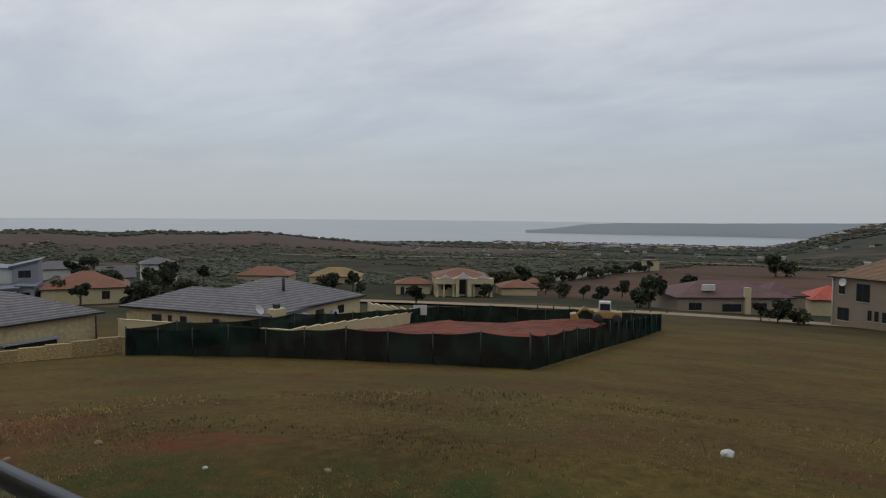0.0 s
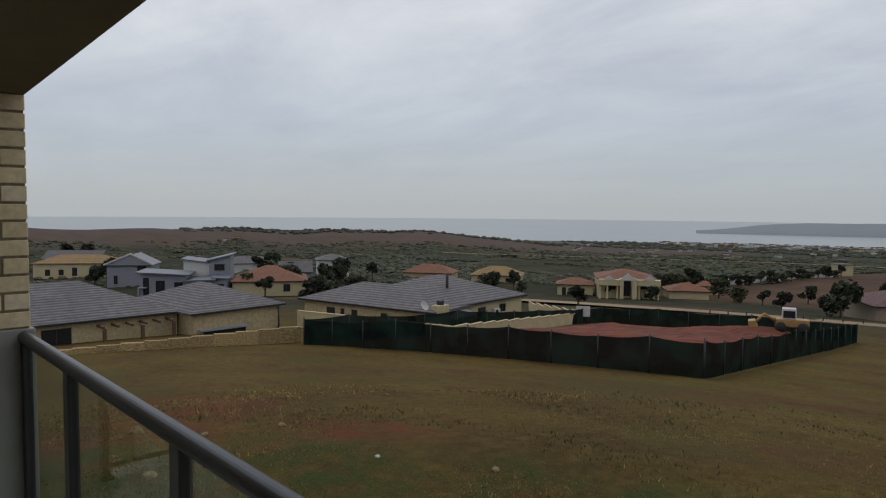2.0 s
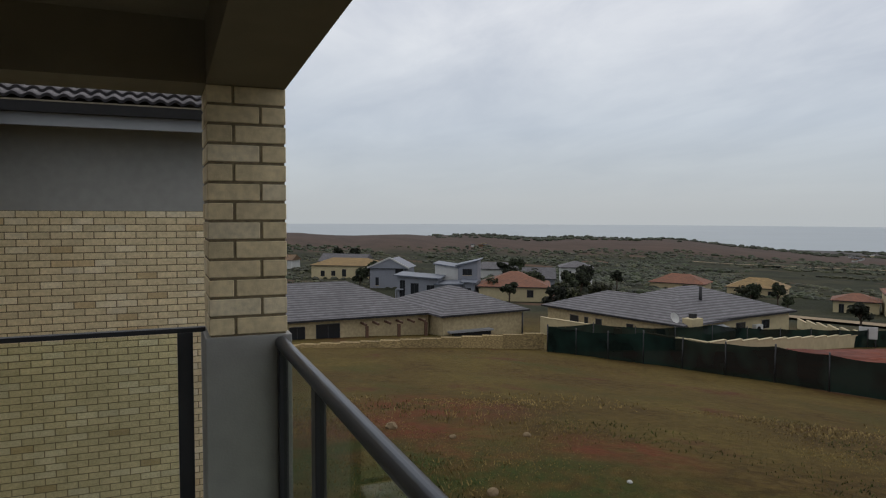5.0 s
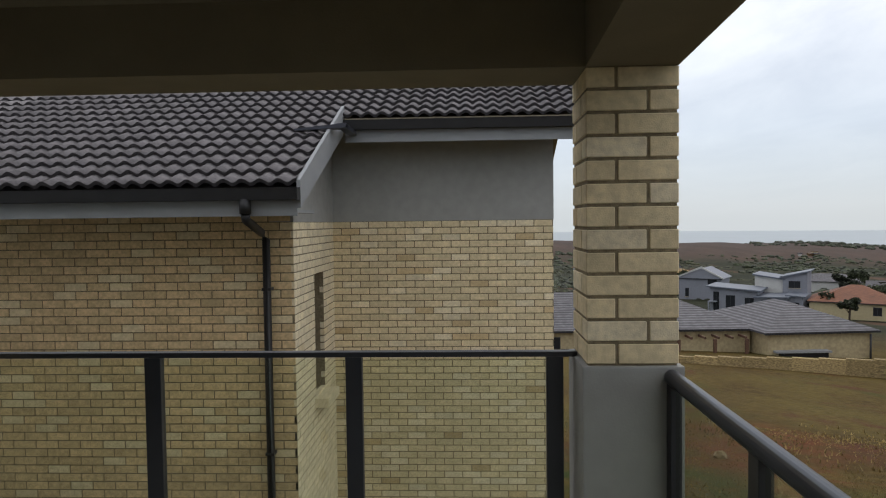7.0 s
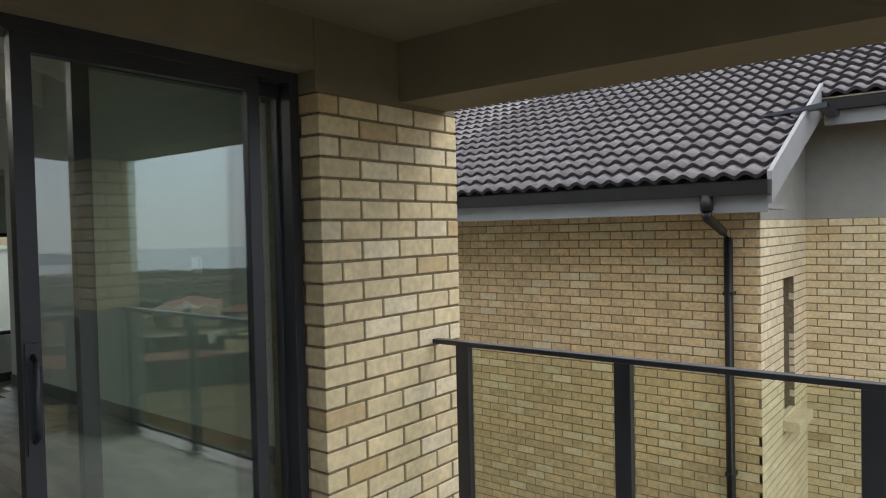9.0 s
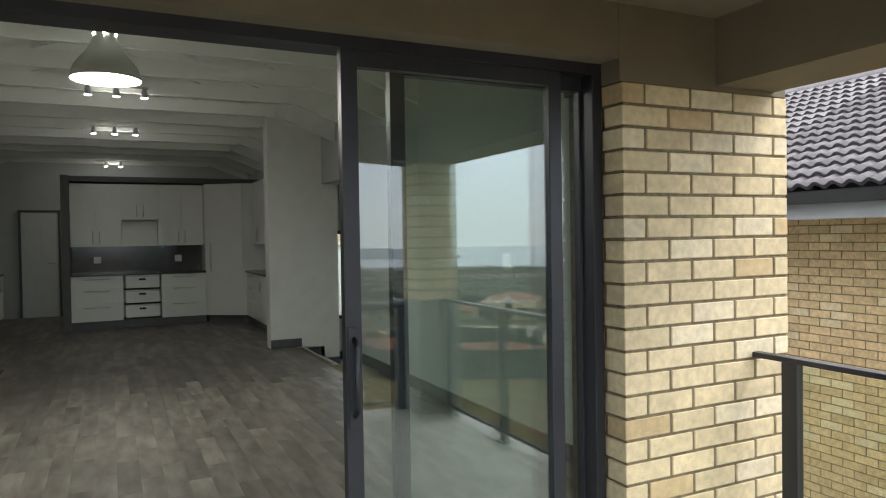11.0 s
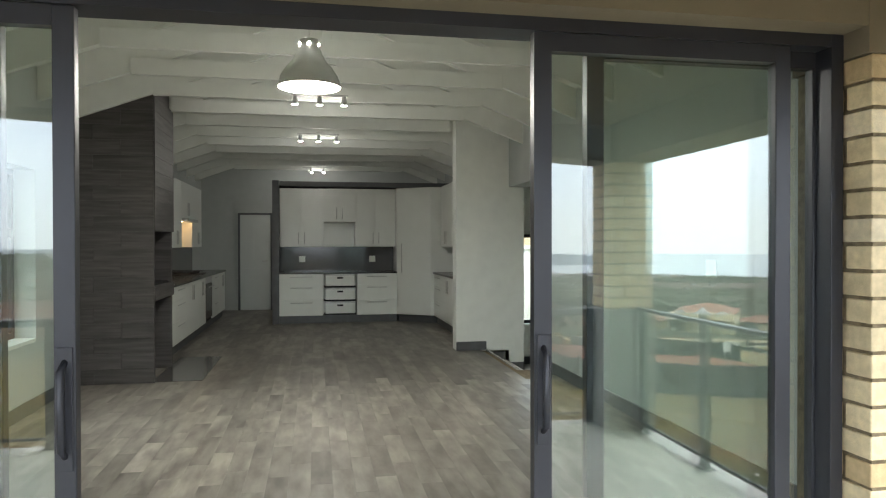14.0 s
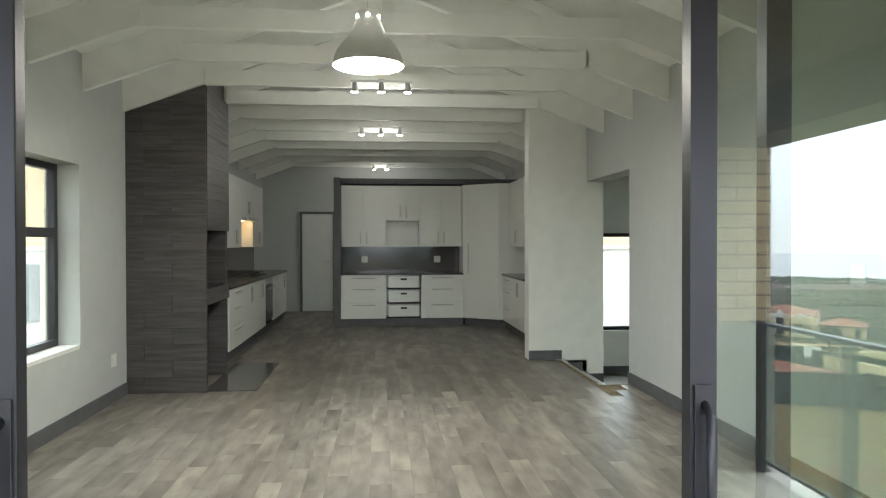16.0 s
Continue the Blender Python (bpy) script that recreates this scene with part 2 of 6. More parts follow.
def prism(poly, axis, a, b):
    """A flat outline (pairs) pushed along an axis from a to b. axis x: pairs are y,z; y: x,z; z: x,y."""
    bm = bmesh.new()

    def at(p, q):
        return {"x": (q, p[0], p[1]), "y": (p[0], q, p[1]), "z": (p[0], p[1], q)}[axis]
    lo, hi = [bm.verts.new(at(p, a)) for p in poly], [bm.verts.new(at(p, b)) for p in poly]
    bm.faces.new(lo), bm.faces.new(hi[::-1])
    for i in range(len(poly)):
        j = (i + 1) % len(poly)
        bm.faces.new((lo[j], lo[i], hi[i], hi[j]))
    bmesh.ops.recalc_face_normals(bm, faces=bm.faces[:])
    return bm


# ---- the land ----
def smooth(a, b, x):
    t = min(1.0, max(0.0, (x - a) / (b - a)))
    return t * t * (3 - 2 * t)


PROFILE = [(0, -2.95), (8, -2.98), (13, -3.2), (38, -7.3), (70, -10.8), (110, -14.6), (166, -19.8), (300, -23.6), (600, -37.0), (800, -44.5), (1300, -64.0), (1590, -73.0), (1900, -79.0), (6000, -120.0)]


def ground_z(x, y):
    d = math.hypot(x, y)
    for (d0, z0), (d1, z1) in zip(PROFILE, PROFILE[1:]):
        if d <= d1:
            z = z0 + (z1 - z0) * (d - d0) / (d1 - d0)
            break
    else:
        z = -120
    az = math.degrees(math.atan2(-x, y))
    hill = smooth(30, 52, az) * (1 - smooth(170, 220, az)) * smooth(260, 820, d) * (1 - smooth(850, 1250, d))
    top = -27.5 + 6.5 * smooth(66, 82, az) + 1.6 * math.sin(az * 0.31) + 1.0 * math.sin(az * 0.83 + 1)
    z = z + (top - z) * hill
    east = (1 - smooth(-2, 7, az)) * smooth(-150, -120, az) * smooth(450, 1000, d) * (1 - smooth(1700, 2100, d))
    z = z + (-21 - z) * east
    return z


def ground_sheet():
    """One sheet of land from the house to the sea, finer near the house."""
    bm = bmesh.new()
    radii = [0.0] + [2.5 * 1.075 ** i for i in range(106)]
    n = 240
    centre = bm.verts.new((0, 0, ground_z(0, 0)))
    prev = None
    for r in radii[1:]:
        ring = []
        for k in range(n):
            a = 2 * math.pi * k / n
            x, y = r * math.cos(a), r * math.sin(a)
            z = ground_z(x, y)
            if 9 < r < 900:
                z += 0.05 * min(1, r / 40) * noise.noise(Vector((x * 0.35, y * 0.35, 0))) + min(1.6, r * 0.004) * noise.noise(Vector((x * 0.03, y * 0.03, 4)))
            ring.append(bm.verts.new((x, y, z)))
        for k in range(n):
            j = (k + 1) % n
            if prev is None:
                bm.faces.new((centre, ring[k], ring[j]))
            else:
                bm.faces.new((prev[k], ring[k], ring[j], prev[j]))
        prev = ring
    for f in bm.faces:
        f.smooth = True
    return bm


def land_material():
    """Dry grass with worn earth close by; fields, bush and ploughed land far off."""
    m = bpy.data.materials.new("land")
    m.use_nodes = True
    n, l = m.node_tree.nodes, m.node_tree.links
    b = n["Principled BSDF"]
    b.inputs["Roughness"].default_value = 0.95
    b.inputs["Specular IOR Level"].default_value = 0.1
    tc = n.new("ShaderNodeTexCoord")

    def tex(scale, detail=5, stretch=(1, 1, 1), rough=0.55):
        mp = n.new("ShaderNodeMapping")
        mp.inputs["Scale"].default_value = stretch
        t = n.new("ShaderNodeTexNoise")
        t.inputs["Scale"].default_value, t.inputs["Detail"].default_value, t.inputs["Roughness"].default_value = scale, detail, rough
        l.new(tc.outputs["Object"], mp.inputs[0])
        l.new(mp.outputs[0], t.inputs["Vector"])
        return t.outputs[0]

    def ramp(src, stops):
        r = n.new("ShaderNodeValToRGB")
        e = r.color_ramp.elements
        e[0].position, e[0].color = stops[0][0], (*stops[0][1], 1)
        e[1].position, e[1].color = stops[-1][0], (*stops[-1][1], 1)
        for p, c in stops[1:-1]:
            e.new(p).color = (*c, 1)
        l.new(src, r.inputs[0])
        return r.outputs[0]

    def mix(f, a, c):
        x = n.new("ShaderNodeMixRGB")
        l.new(f, x.inputs[0])
        l.new(a, x.inputs[1])
        l.new(c, x.inputs[2])
        return x.outputs[0]
    fine = ramp(tex(2.6, 12, rough=0.80), [(0.3, (0.022, 0.013, 0.004)), (0.5, (0.070, 0.045, 0.013)), (0.7, (0.135, 0.090, 0.026))])
    green = ramp(tex(14, 8, rough=0.75), [(0.3, (0.032, 0.030, 0.008)), (0.7, (0.098, 0.086, 0.024))])
    earth = ramp(tex(6, 8, rough=0.7), [(0.3, (0.055, 0.022, 0.011)), (0.7, (0.110, 0.048, 0.024))])
    one, zero = (1, 1, 1), (0, 0, 0)
    straw = ramp(tex(3.1, 12, rough=0.80), [(0.3, (0.032, 0.023, 0.006)), (0.7, (0.160, 0.117, 0.032))])
    near = mix(ramp(tex(0.13, 8, (0.8, 1.3, 1), rough=0.65), [(0.41, zero), (0.58, one)]), fine, straw)
    near = mix(ramp(tex(0.18, 6, (0.6, 1.4, 1)), [(0.54, zero), (0.70, one)]), near, green)
    near = mix(ramp(tex(0.20, 9, (0.8, 1.2, 1), rough=0.68), [(0.55, zero), (0.66, one)]), near, earth)
    def blob(cx, cy, r, sharp):
        d = n.new("ShaderNodeVectorMath")
        d.operation = "DISTANCE"
        fl = n.new("ShaderNodeVectorMath")
        fl.operation = "MULTIPLY"
        fl.inputs[1].default_value = (0.7, 1, 0)
        l.new(tc.outputs["Object"], fl.inputs[0])
        l.new(fl.outputs[0], d.inputs[0])
        d.inputs[1].default_value = (cx * 0.7, cy, 0)
        q = n.new("ShaderNodeMapRange")
        q.inputs[1].default_value, q.inputs[2].default_value = r, r * 0.35
        l.new(d.outputs["Value"], q.inputs[0])
        x = n.new("ShaderNodeMath")
        x.operation = "MULTIPLY"
        l.new(q.outputs[0], x.inputs[0])
        l.new(ramp(tex(sharp, 7, rough=0.7), [(0.40, zero), (0.58, one)]), x.inputs[1])
        return x.outputs[0]
    redearth = ramp(tex(5, 8, rough=0.7), [(0.3, (0.075, 0.022, 0.010)), (0.7, (0.16, 0.055, 0.025))])
    lush = ramp(tex(12, 8, rough=0.75), [(0.3, (0.016, 0.024, 0.006)), (0.7, (0.062, 0.082, 0.018))])
    for cx, cy, r in ((-15.5, 6.0, 3.6), (-20.0, 9.0, 3.0), (-11.5, 9.5, 1.8)):
        near = mix(blob(cx, cy, r, 0.7), near, redearth)
    for cx, cy, r in ((-9.7, 6.0, 3.8), (-12.5, 3.0, 3.5), (-5.0, 9.0, 2.6)):
        near = mix(blob(cx, cy, r, 0.9), near, lush)
    bush = ramp(tex(0.05, 9, rough=0.72), [(0.3, (0.012, 0.015, 0.008)), (0.5, (0.026, 0.029, 0.015)), (0.70, (0.060, 0.050, 0.028))])
    plough = ramp(tex(0.012, 6, (1, 4, 1)), [(0.3, (0.062, 0.036, 0.024)), (0.7, (0.105, 0.060, 0.038))])
    mid = mix(ramp(tex(0.012, 4, (1.0, 2.6, 1)), [(0.58, zero), (0.64, one)]), bush, plough)
    sep = n.new("ShaderNodeVectorMath")
    sep.operation = "LENGTH"
    l.new(tc.outputs["Object"], sep.inputs[0])

    def span(a, c):
        r = n.new("ShaderNodeMapRange")
        r.inputs[1].default_value, r.inputs[2].default_value = a, c
        l.new(sep.outputs["Value"], r.inputs[0])
        return r.outputs[0]
    col = mix(span(75, 130), near, mid)
    xyz = n.new("ShaderNodeSeparateXYZ")
    l.new(tc.outputs["Object"], xyz.inputs[0])

    def both(a, c):
        x = n.new("ShaderNodeMath")
        x.operation = "MULTIPLY"
        l.new(a, x.inputs[0])
        l.new(c, x.inputs[1])
        return x.outputs[0]

    def xspan(a, c):
        r = n.new("ShaderNodeMapRange")
        r.inputs[1].default_value, r.inputs[2].default_value = a, c
        l.new(xyz.outputs[0], r.inputs[0])
        return r.outputs[0]
    col = mix(both(span(520, 640), xspan(-250, -330)), col, ramp(tex(0.02, 7, (1, 3, 1)), [(0.3, (0.056, 0.036, 0.026)), (0.7, (0.088, 0.055, 0.039))]))
    col = mix(both(both(span(165, 185), span(440, 400)), xspan(-95, -70)), col, ramp(tex(0.02, 6, (1, 4, 1)), [(0.35, (0.060, 0.036, 0.024)), (0.65, (0.095, 0.058, 0.038))]))
    # distance haze is painted: far land blends towards a blue-grey
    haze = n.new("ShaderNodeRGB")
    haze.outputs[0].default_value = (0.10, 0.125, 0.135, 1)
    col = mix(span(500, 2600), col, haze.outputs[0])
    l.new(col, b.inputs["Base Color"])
    bp = n.new("ShaderNodeBump")
    bp.inputs["Strength"].default_value, bp.inputs["Distance"].default_value = 0.7, 0.06
    l.new(tex(12, 8, rough=0.8), bp.inputs["Height"])
    l.new(bp.outputs[0], b.inputs["Normal"])
    return m


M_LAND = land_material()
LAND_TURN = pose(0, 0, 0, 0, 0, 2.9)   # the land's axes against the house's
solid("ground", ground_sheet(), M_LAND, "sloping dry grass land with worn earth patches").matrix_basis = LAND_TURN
M_SEA = mat("sea_grey", (0.26, 0.298, 0.318), 0.45, var=0.03, scale=0.004)
sea_bm = bmesh.new()
sea_r = [bmesh.ops.create_circle(sea_bm, cap_ends=True, segments=96, radius=4800)]
bmesh.ops.translate(sea_bm, verts=sea_bm.verts[:], vec=(0, 0, -73.5))
solid("water", sea_bm, M_SEA, "calm hazy grey sea along the horizon")

# ---- balcony and outer walls ----
YW = -2.42          # outer face of the door wall
DX0, DX1 = -2.97, 0.38   # sliding door opening
RX0, RX1 = -3.73, 0.97   # inner faces of the room's side walls
HEAD = 1.97
YP = YW + 0.10     # face of the pier and of the band over the door
DHEAD = 2.04

solid("balcony_floor", box(-3.80, 5.0, YW, 0.76, -0.22, -0.05, 0.004), M_FLOOR_B, "smooth pale grey screeded balcony floor")
solid("beam_side", box(-3.80, -3.46, YP + 0.002, 0.385, HEAD, 2.6), M_SOFFIT, "plastered taupe edge beam above the side railing")
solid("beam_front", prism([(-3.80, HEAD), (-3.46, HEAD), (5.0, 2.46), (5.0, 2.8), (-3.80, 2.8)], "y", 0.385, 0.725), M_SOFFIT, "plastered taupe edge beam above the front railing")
solid("ceiling_balcony", box(-3.46, 5.0, YW, 0.385, 2.24, 2.6), M_SOFFIT, "plastered taupe balcony ceiling")
solid("wall_door_head", box(DX0 + 0.002, 5.0, YW - 0.25, YP - 0.002, DHEAD - 0.005, 3.9), M_SOFFIT, "plastered band above the sliding door")
solid("wall_pier_head", box(-3.87, DX0, YW - 0.25, YP - 0.0005, 1.952, 3.9), M_SOFFIT, "plastered band above the brick pier")
solid("wall_door_east", box(DX1, 5.0, YW - 0.25, YW, -2.95, DHEAD), M_BRICK, "plain buff wall beside the sliding door")
solid("wall_balcony_end", box(5.0, 5.25, YW - 0.25, 0.725, -2.95, 2.6), M_BRICK, "plain buff wall closing the balcony end")
solid("wall_below", box(-3.74, 5.0, YW - 0.25, YW, -2.95, -0.22), M_BRICK, "plain buff ground-floor wall below")

# ---- room shell ----
for fx0, fy0, fy1 in ((RX0, -15.0, -9.0), (-3.43, -9.0, -7.62), (RX0, -7.62, YW)):
    solid("floor", box(fx0, RX1, fy0, fy1, -0.2, -0.012), M_MORTAR, "dark bed under the planks")
solid("wall_west_near", box(RX0 - 0.25, RX0, -7.62, YW - 0.25, -0.2, 3.2), M_WALL, "smooth grey painted room wall")
solid("wall_stair_head", box(RX0 - 0.25, RX0, -9.0, -7.62, 2.08, 3.2), M_WALL, "smooth grey painted wall over the stair opening")
solid("wall_north", box(RX0 - 0.25, RX1 + 0.25, -15.25, -15.0, -0.2, 4.2), M_WALL, "smooth grey painted end wall")
solid("ceiling", prism([(RX0 - 0.3, 2.72), (-1.38, 3.70), (RX1 + 0.3, 2.72), (RX1 + 0.3, 2.9), (-1.38, 3.9), (RX0 - 0.3, 2.9)], "y", -15.25, YW - 0.25), M_WHITE, "white boarded pitched ceiling")

# ---- brickwork ----
BR_L, BR_H, BR_D, JOINT, COURSE = 0.222, 0.073, 0.106, 0.012, 0.085
_brick_meshes = {}


def brick_mesh(lx, ly, lz, material, edge=0.003):
    """A brick with its near bottom corner at the origin and slightly worn arrises."""
    key = (round(lx, 3), round(ly, 3), round(lz, 3), material.name)
    if key not in _brick_meshes:
        bm = bmesh.new()
        add_box(bm, 0, lx, 0, ly, 0, lz)
        bmesh.ops.bevel(bm, geom=bm.edges[:], offset=edge, segments=1, affect="EDGES")
        me = bpy.data.meshes.new("brick")
        bm.to_mesh(me)
        bm.free()
        me.materials.append(material)
        _brick_meshes[key] = me
    return _brick_meshes[key]


def put_piece(name, mesh, parent, matrix):
    ob = new(name, mesh)
    ob.parent = parent
    ob.matrix_basis = matrix
    return ob


def pick_brick(rng, mats):
    r = rng.random()
    return mats[0] if r < 0.80 else mats[1] if r < 0.84 else mats[2]


def face_layout(width, rows, rng, start=0):
    """Stretcher courses, half a brick apart: (offset, length, row)."""
    out = []
    for row in range(rows):
        x = 0.0
        if (row + start) % 2:
            out.append((0.0, BR_D, row))
            x = BR_D + JOINT
        while x < width - 0.03:
            ln = min(BR_L, width - x)
            out.append((x, ln, row))
            x += ln + JOINT
    return out


def brick_skin(name, corner, rz, width, z0, rows, parent, mats, near=None, holes=(), seed=1, start=0, proud=0.005, depth=0.05):
    """Bricks over a wall's mortar face. corner: the face's start; rz: the way it runs; its outside is to the right of that way.
    near: a test of (offset, height) for the bricks that are parts; the rest is joined."""
    rng = random.Random(seed)
    frame_m = pose(corner[0], corner[1], z0, 0, 0, rz)
    rest = bmesh.new()
    count = 0
    for off, ln, row in face_layout(width, rows, rng, start):
        zc = z0 + row * COURSE
        for a, b, c, d in holes:
            if c < zc + 0.04 < d:
                if off < a < off + ln:
                    ln = a - off
                elif off < b < off + ln:
                    off, ln = b, off + ln - b
                elif a <= off and off + ln <= b:
                    ln = 0
        if ln < 0.03:
            continue
        m = pick_brick(rng, mats)
        jog = rng.uniform(-0.0015, 0.0015)
        if near and count < 300 and near(off, zc):
            put_piece("brick", brick_mesh(ln, depth + proud, BR_H, m), parent, frame_m @ pose(off, -proud + jog, row * COURSE + JOINT / 2, 0, rng.uniform(-0.25, 0.25), 0))
            count += 1
        else:
            v = add_box(rest, off, off + ln, -proud + jog, depth, row * COURSE + JOINT / 2, row * COURSE + JOINT / 2 + BR_H, mats.index(m))
    if rest.verts:
        ob = tagged(obj(name, rest, list(mats), parent), kind="stuff")
        ob.matrix_basis = frame_m
    else:
        rest.free()


BUFF = (M_BRICK, M_BRICK_B, M_BRICK_W)

# ---- balustrades ----


def balustrade(name, label, start, end, top, posts, round_rail):
    """A railing from start to end (x, y): handrail, flat posts, clear panes between them."""
    a, b = Vector((*start, 0)), Vector((*end, 0))
    run = (b - a).length
    ang = math.degrees(math.atan2(b.y - a.y, b.x - a.x))
    t = thing(name, label, "railing", "balcony railings", a.x, a.y, -0.05, ang)
    h = top + 0.05
    if round_rail:
        part("handrail", tube([(0, 0, h - 0.030), (run, 0, h - 0.030)], 0.030, 20), M_RAIL, t)
    else:
        part("handrail", box(0, run, -0.022, 0.022, h - 0.022, h, 0.003), M_ALU, t)
    for p in posts:
        part("post", box(p - 0.034, p + 0.034, -0.020, 0.020, 0.0, h - 0.022, 0.003), M_ALU, t)
        part("foot", box(p - 0.05, p + 0.05, -0.045, 0.045, 0.0, 0.012, 0.003), M_ALU, t)
    for p, q in zip(posts, posts[1:]):
        ob = part("pane", box(p + 0.036, q - 0.036, -0.004, 0.004, 0.08, h - 0.03), M_GLASS_R, t)
        ob.visible_shadow = False
        part("bottom_bar", box(p + 0.034, q - 0.034, -0.01, 0.01, 0.06, 0.082, 0.002), M_ALU, t)
    return t


side_rail = balustrade("balustrade", "charcoal metal side railing with flat handrail and clear glass panes", (-3.68, -2.415), (-3.68, 0.38), 0.878,
                       [0.265, 1.045, 1.885, 2.705], False)
front_rail = balustrade("balustrade", "charcoal front railing with round handrail, flat posts and glass panes", (-3.455, 0.695), (4.98, 0.695), 0.85,
                        [0.035, 0.80] + [1.90 + 1.03 * i for i in range(7)], True)

# ---- corner pillar ----
pillar = thing("brick_pillar", "buff face-brick corner pillar on a grey plastered base", "pillar", "", -3.63, 0.555, -0.05)
PX0, PX1, PY0, PY1 = -0.17, 0.17, -0.17, 0.17
part("base", box(PX0 - 0.018, PX1 + 0.018, PY0 - 0.018, PY1 + 0.018, 0, 0.91, 0.006), M_PLASTER, pillar, "smooth grey plastered base")
part("core", box(PX0 + 0.006, PX1 - 0.006, PY0 + 0.006, PY1 - 0.006, 0.91, 2.02), M_MORTAR, pillar, "dark recessed mortar")
prng = random.Random(5)
for row in range(13):
    z = 0.91 + row * 0.0855 + 0.008
    for i in range(4):
        a, bl = (BR_D, BR_L) if i % 2 == 0 else (BR_L, BR_D)
        x = {0: PX1 - a, 1: PX1 - a, 2: PX0, 3: PX0}[i]
        y = {0: PY1 - bl, 1: PY0, 2: PY0, 3: PY1 - bl}[i]
        if row % 2:
            y = -y - bl
        put_piece("brick", brick_mesh(a, bl, BR_H, pick_brick(prng, BUFF)), pillar, pose(x + prng.uniform(-0.001, 0.001), y, z))

# ---- pier beside the sliding door ----
pier = thing("brick_pier", "buff face-brick pier between the sliding door and the side railing", "pillar", "", -3.88, YP, -0.05)
part("core", box(0.006, 0.89, -0.345, -0.006, -0.15, 2.07), M_MORTAR, pier, "dark recessed mortar")
prng = random.Random(8)
for row in range(24):
    z = -0.05 + row * COURSE + 0.02
    x = 0.90
    first = True
    while x > 0.02:
        if first and row % 2:
            ln, dp = BR_D, BR_L
        else:
            ln, dp = min(BR_L, x), BR_D
        put_piece("brick", brick_mesh(ln, dp, BR_H, pick_brick(prng, BUFF)), pier, pose(x - ln, -dp + prng.uniform(-0.0012, 0.0012), z, 0, prng.uniform(-0.2, 0.2), 0))
        if first and not row % 2:
            put_piece("brick", brick_mesh(BR_D, BR_D - JOINT, BR_H, M_BRICK_B), pier, pose(x - BR_D, -BR_L, z))
        first = False
        x -= ln + JOINT

# ---- sliding door ----
sd = thing("sliding_door", "dark grey aluminium sliding door standing half open with tall glass panels", "door", "", 0, YW - 0.065, 0)


def door_leaf(x0, x1, y, name, handle_side=0):
    """A sliding leaf: stiles, rails and one pane."""
    bm = box(x0, x0 + 0.055, y - 0.02, y + 0.02, 0.0, DHEAD - 0.045, 0.004)
    for b in ((x1 - 0.055, x1, 0.0, DHEAD - 0.045), (x0 + 0.055, x1 - 0.055, 0.0, 0.08), (x0 + 0.055, x1 - 0.055, DHEAD - 0.1, DHEAD - 0.045)):
        add_box(bm, b[0], b[1], y - 0.019, y + 0.019, b[2], b[3])
    leaf = part(name, bm, M_ALU, sd)
    p = part("pane", box(x0 + 0.05, x1 - 0.05, y - 0.003, y + 0.003, 0.07, DHEAD - 0.09), M_GLASS, leaf, "clear reflective glass")
    p.visible_shadow = False
    if handle_side:
        hx = x0 + 0.027 if handle_side < 0 else x1 - 0.027
        part("handle", tube([(hx, y + 0.02, 0.80), (hx, y + 0.055, 0.82), (hx, y + 0.055, 1.03), (hx, y + 0.02, 1.05)], 0.011, 10), M_ALU, leaf)
        part("lock_plate", box(hx - 0.02, hx + 0.02, y + 0.02, y + 0.026, 0.76, 1.09, 0.002), M_ALU, leaf)


fr = box(DX0, DX0 + 0.045, -0.06, 0.06, -0.05, DHEAD, 0.003)
add_box(fr, DX1 - 0.045, DX1, -0.058, 0.058, -0.05, DHEAD)
add_box(fr, DX0 + 0.045, DX1 - 0.045, -0.058, 0.058, DHEAD - 0.045, DHEAD)
add_box(fr, DX0 + 0.045, DX1 - 0.045, -0.058, 0.058, -0.05, 0.0)
part("frame", fr, M_ALU, sd)
door_leaf(-2.969, -2.12, -0.03, "fixed_leaf")
door_leaf(-2.79, -1.93, 0.025, "sliding_leaf", 1)
door_leaf(-0.66, 0.21, 0.025, "sliding_leaf", -1)
door_leaf(-0.46, 0.379, -0.03, "fixed_leaf")

# ---- neighbouring house ----
NX, NR, NY, NYR = -7.69, -9.65, -1.83, 0.98
NZ = 1.43
neighbour = thing("neighbour_house", "buff face-brick house with charcoal tiled roof and black gutters", "house", "", 0, 0, 0)
part("wall", box(NX - 0.25, NX, -16.0, NY, -2.95, NZ + 0.5), M_MORTAR, neighbour, "buff brick wall")
part("wall", box(NR - 0.25, NR, NY, NYR, -2.95, NZ), M_MORTAR, neighbour, "buff brick wall")
for b in ((NR, NR + 0.62, -2.95, NZ + 0.5), (NR + 1.10, NX - 0.25, -2.95, NZ + 0.5), (NR + 0.62, NR + 1.10, -2.95, -0.55), (NR + 0.62, NR + 1.10, 0.86, NZ + 0.5)):
    part("wall", box(b[0], b[1], NY - 0.25, NY, b[2], b[3]), M_MORTAR, neighbour, "buff brick wall")
part("wall", box(NR - 3.5, NR - 0.25, NYR - 0.25, NYR, -2.95, 3.0), M_MORTAR, neighbour, "buff brick gable wall")
part("plaster_band", box(NR - 0.24, NR + 0.006, NY + 0.002, NYR + 0.006, NZ, 2.62), M_PLASTER, neighbour, "smooth grey plastered band")
part("plaster_band", prism([(NX + 0.004, NZ), (NX + 0.004, 1.95), (NR + 0.006, 2.80), (NR + 0.006, NZ)], "y", NY - 0.24, NY + 0.006), M_PLASTER, neighbour, "smooth grey plastered band")
ROWS_N = 51
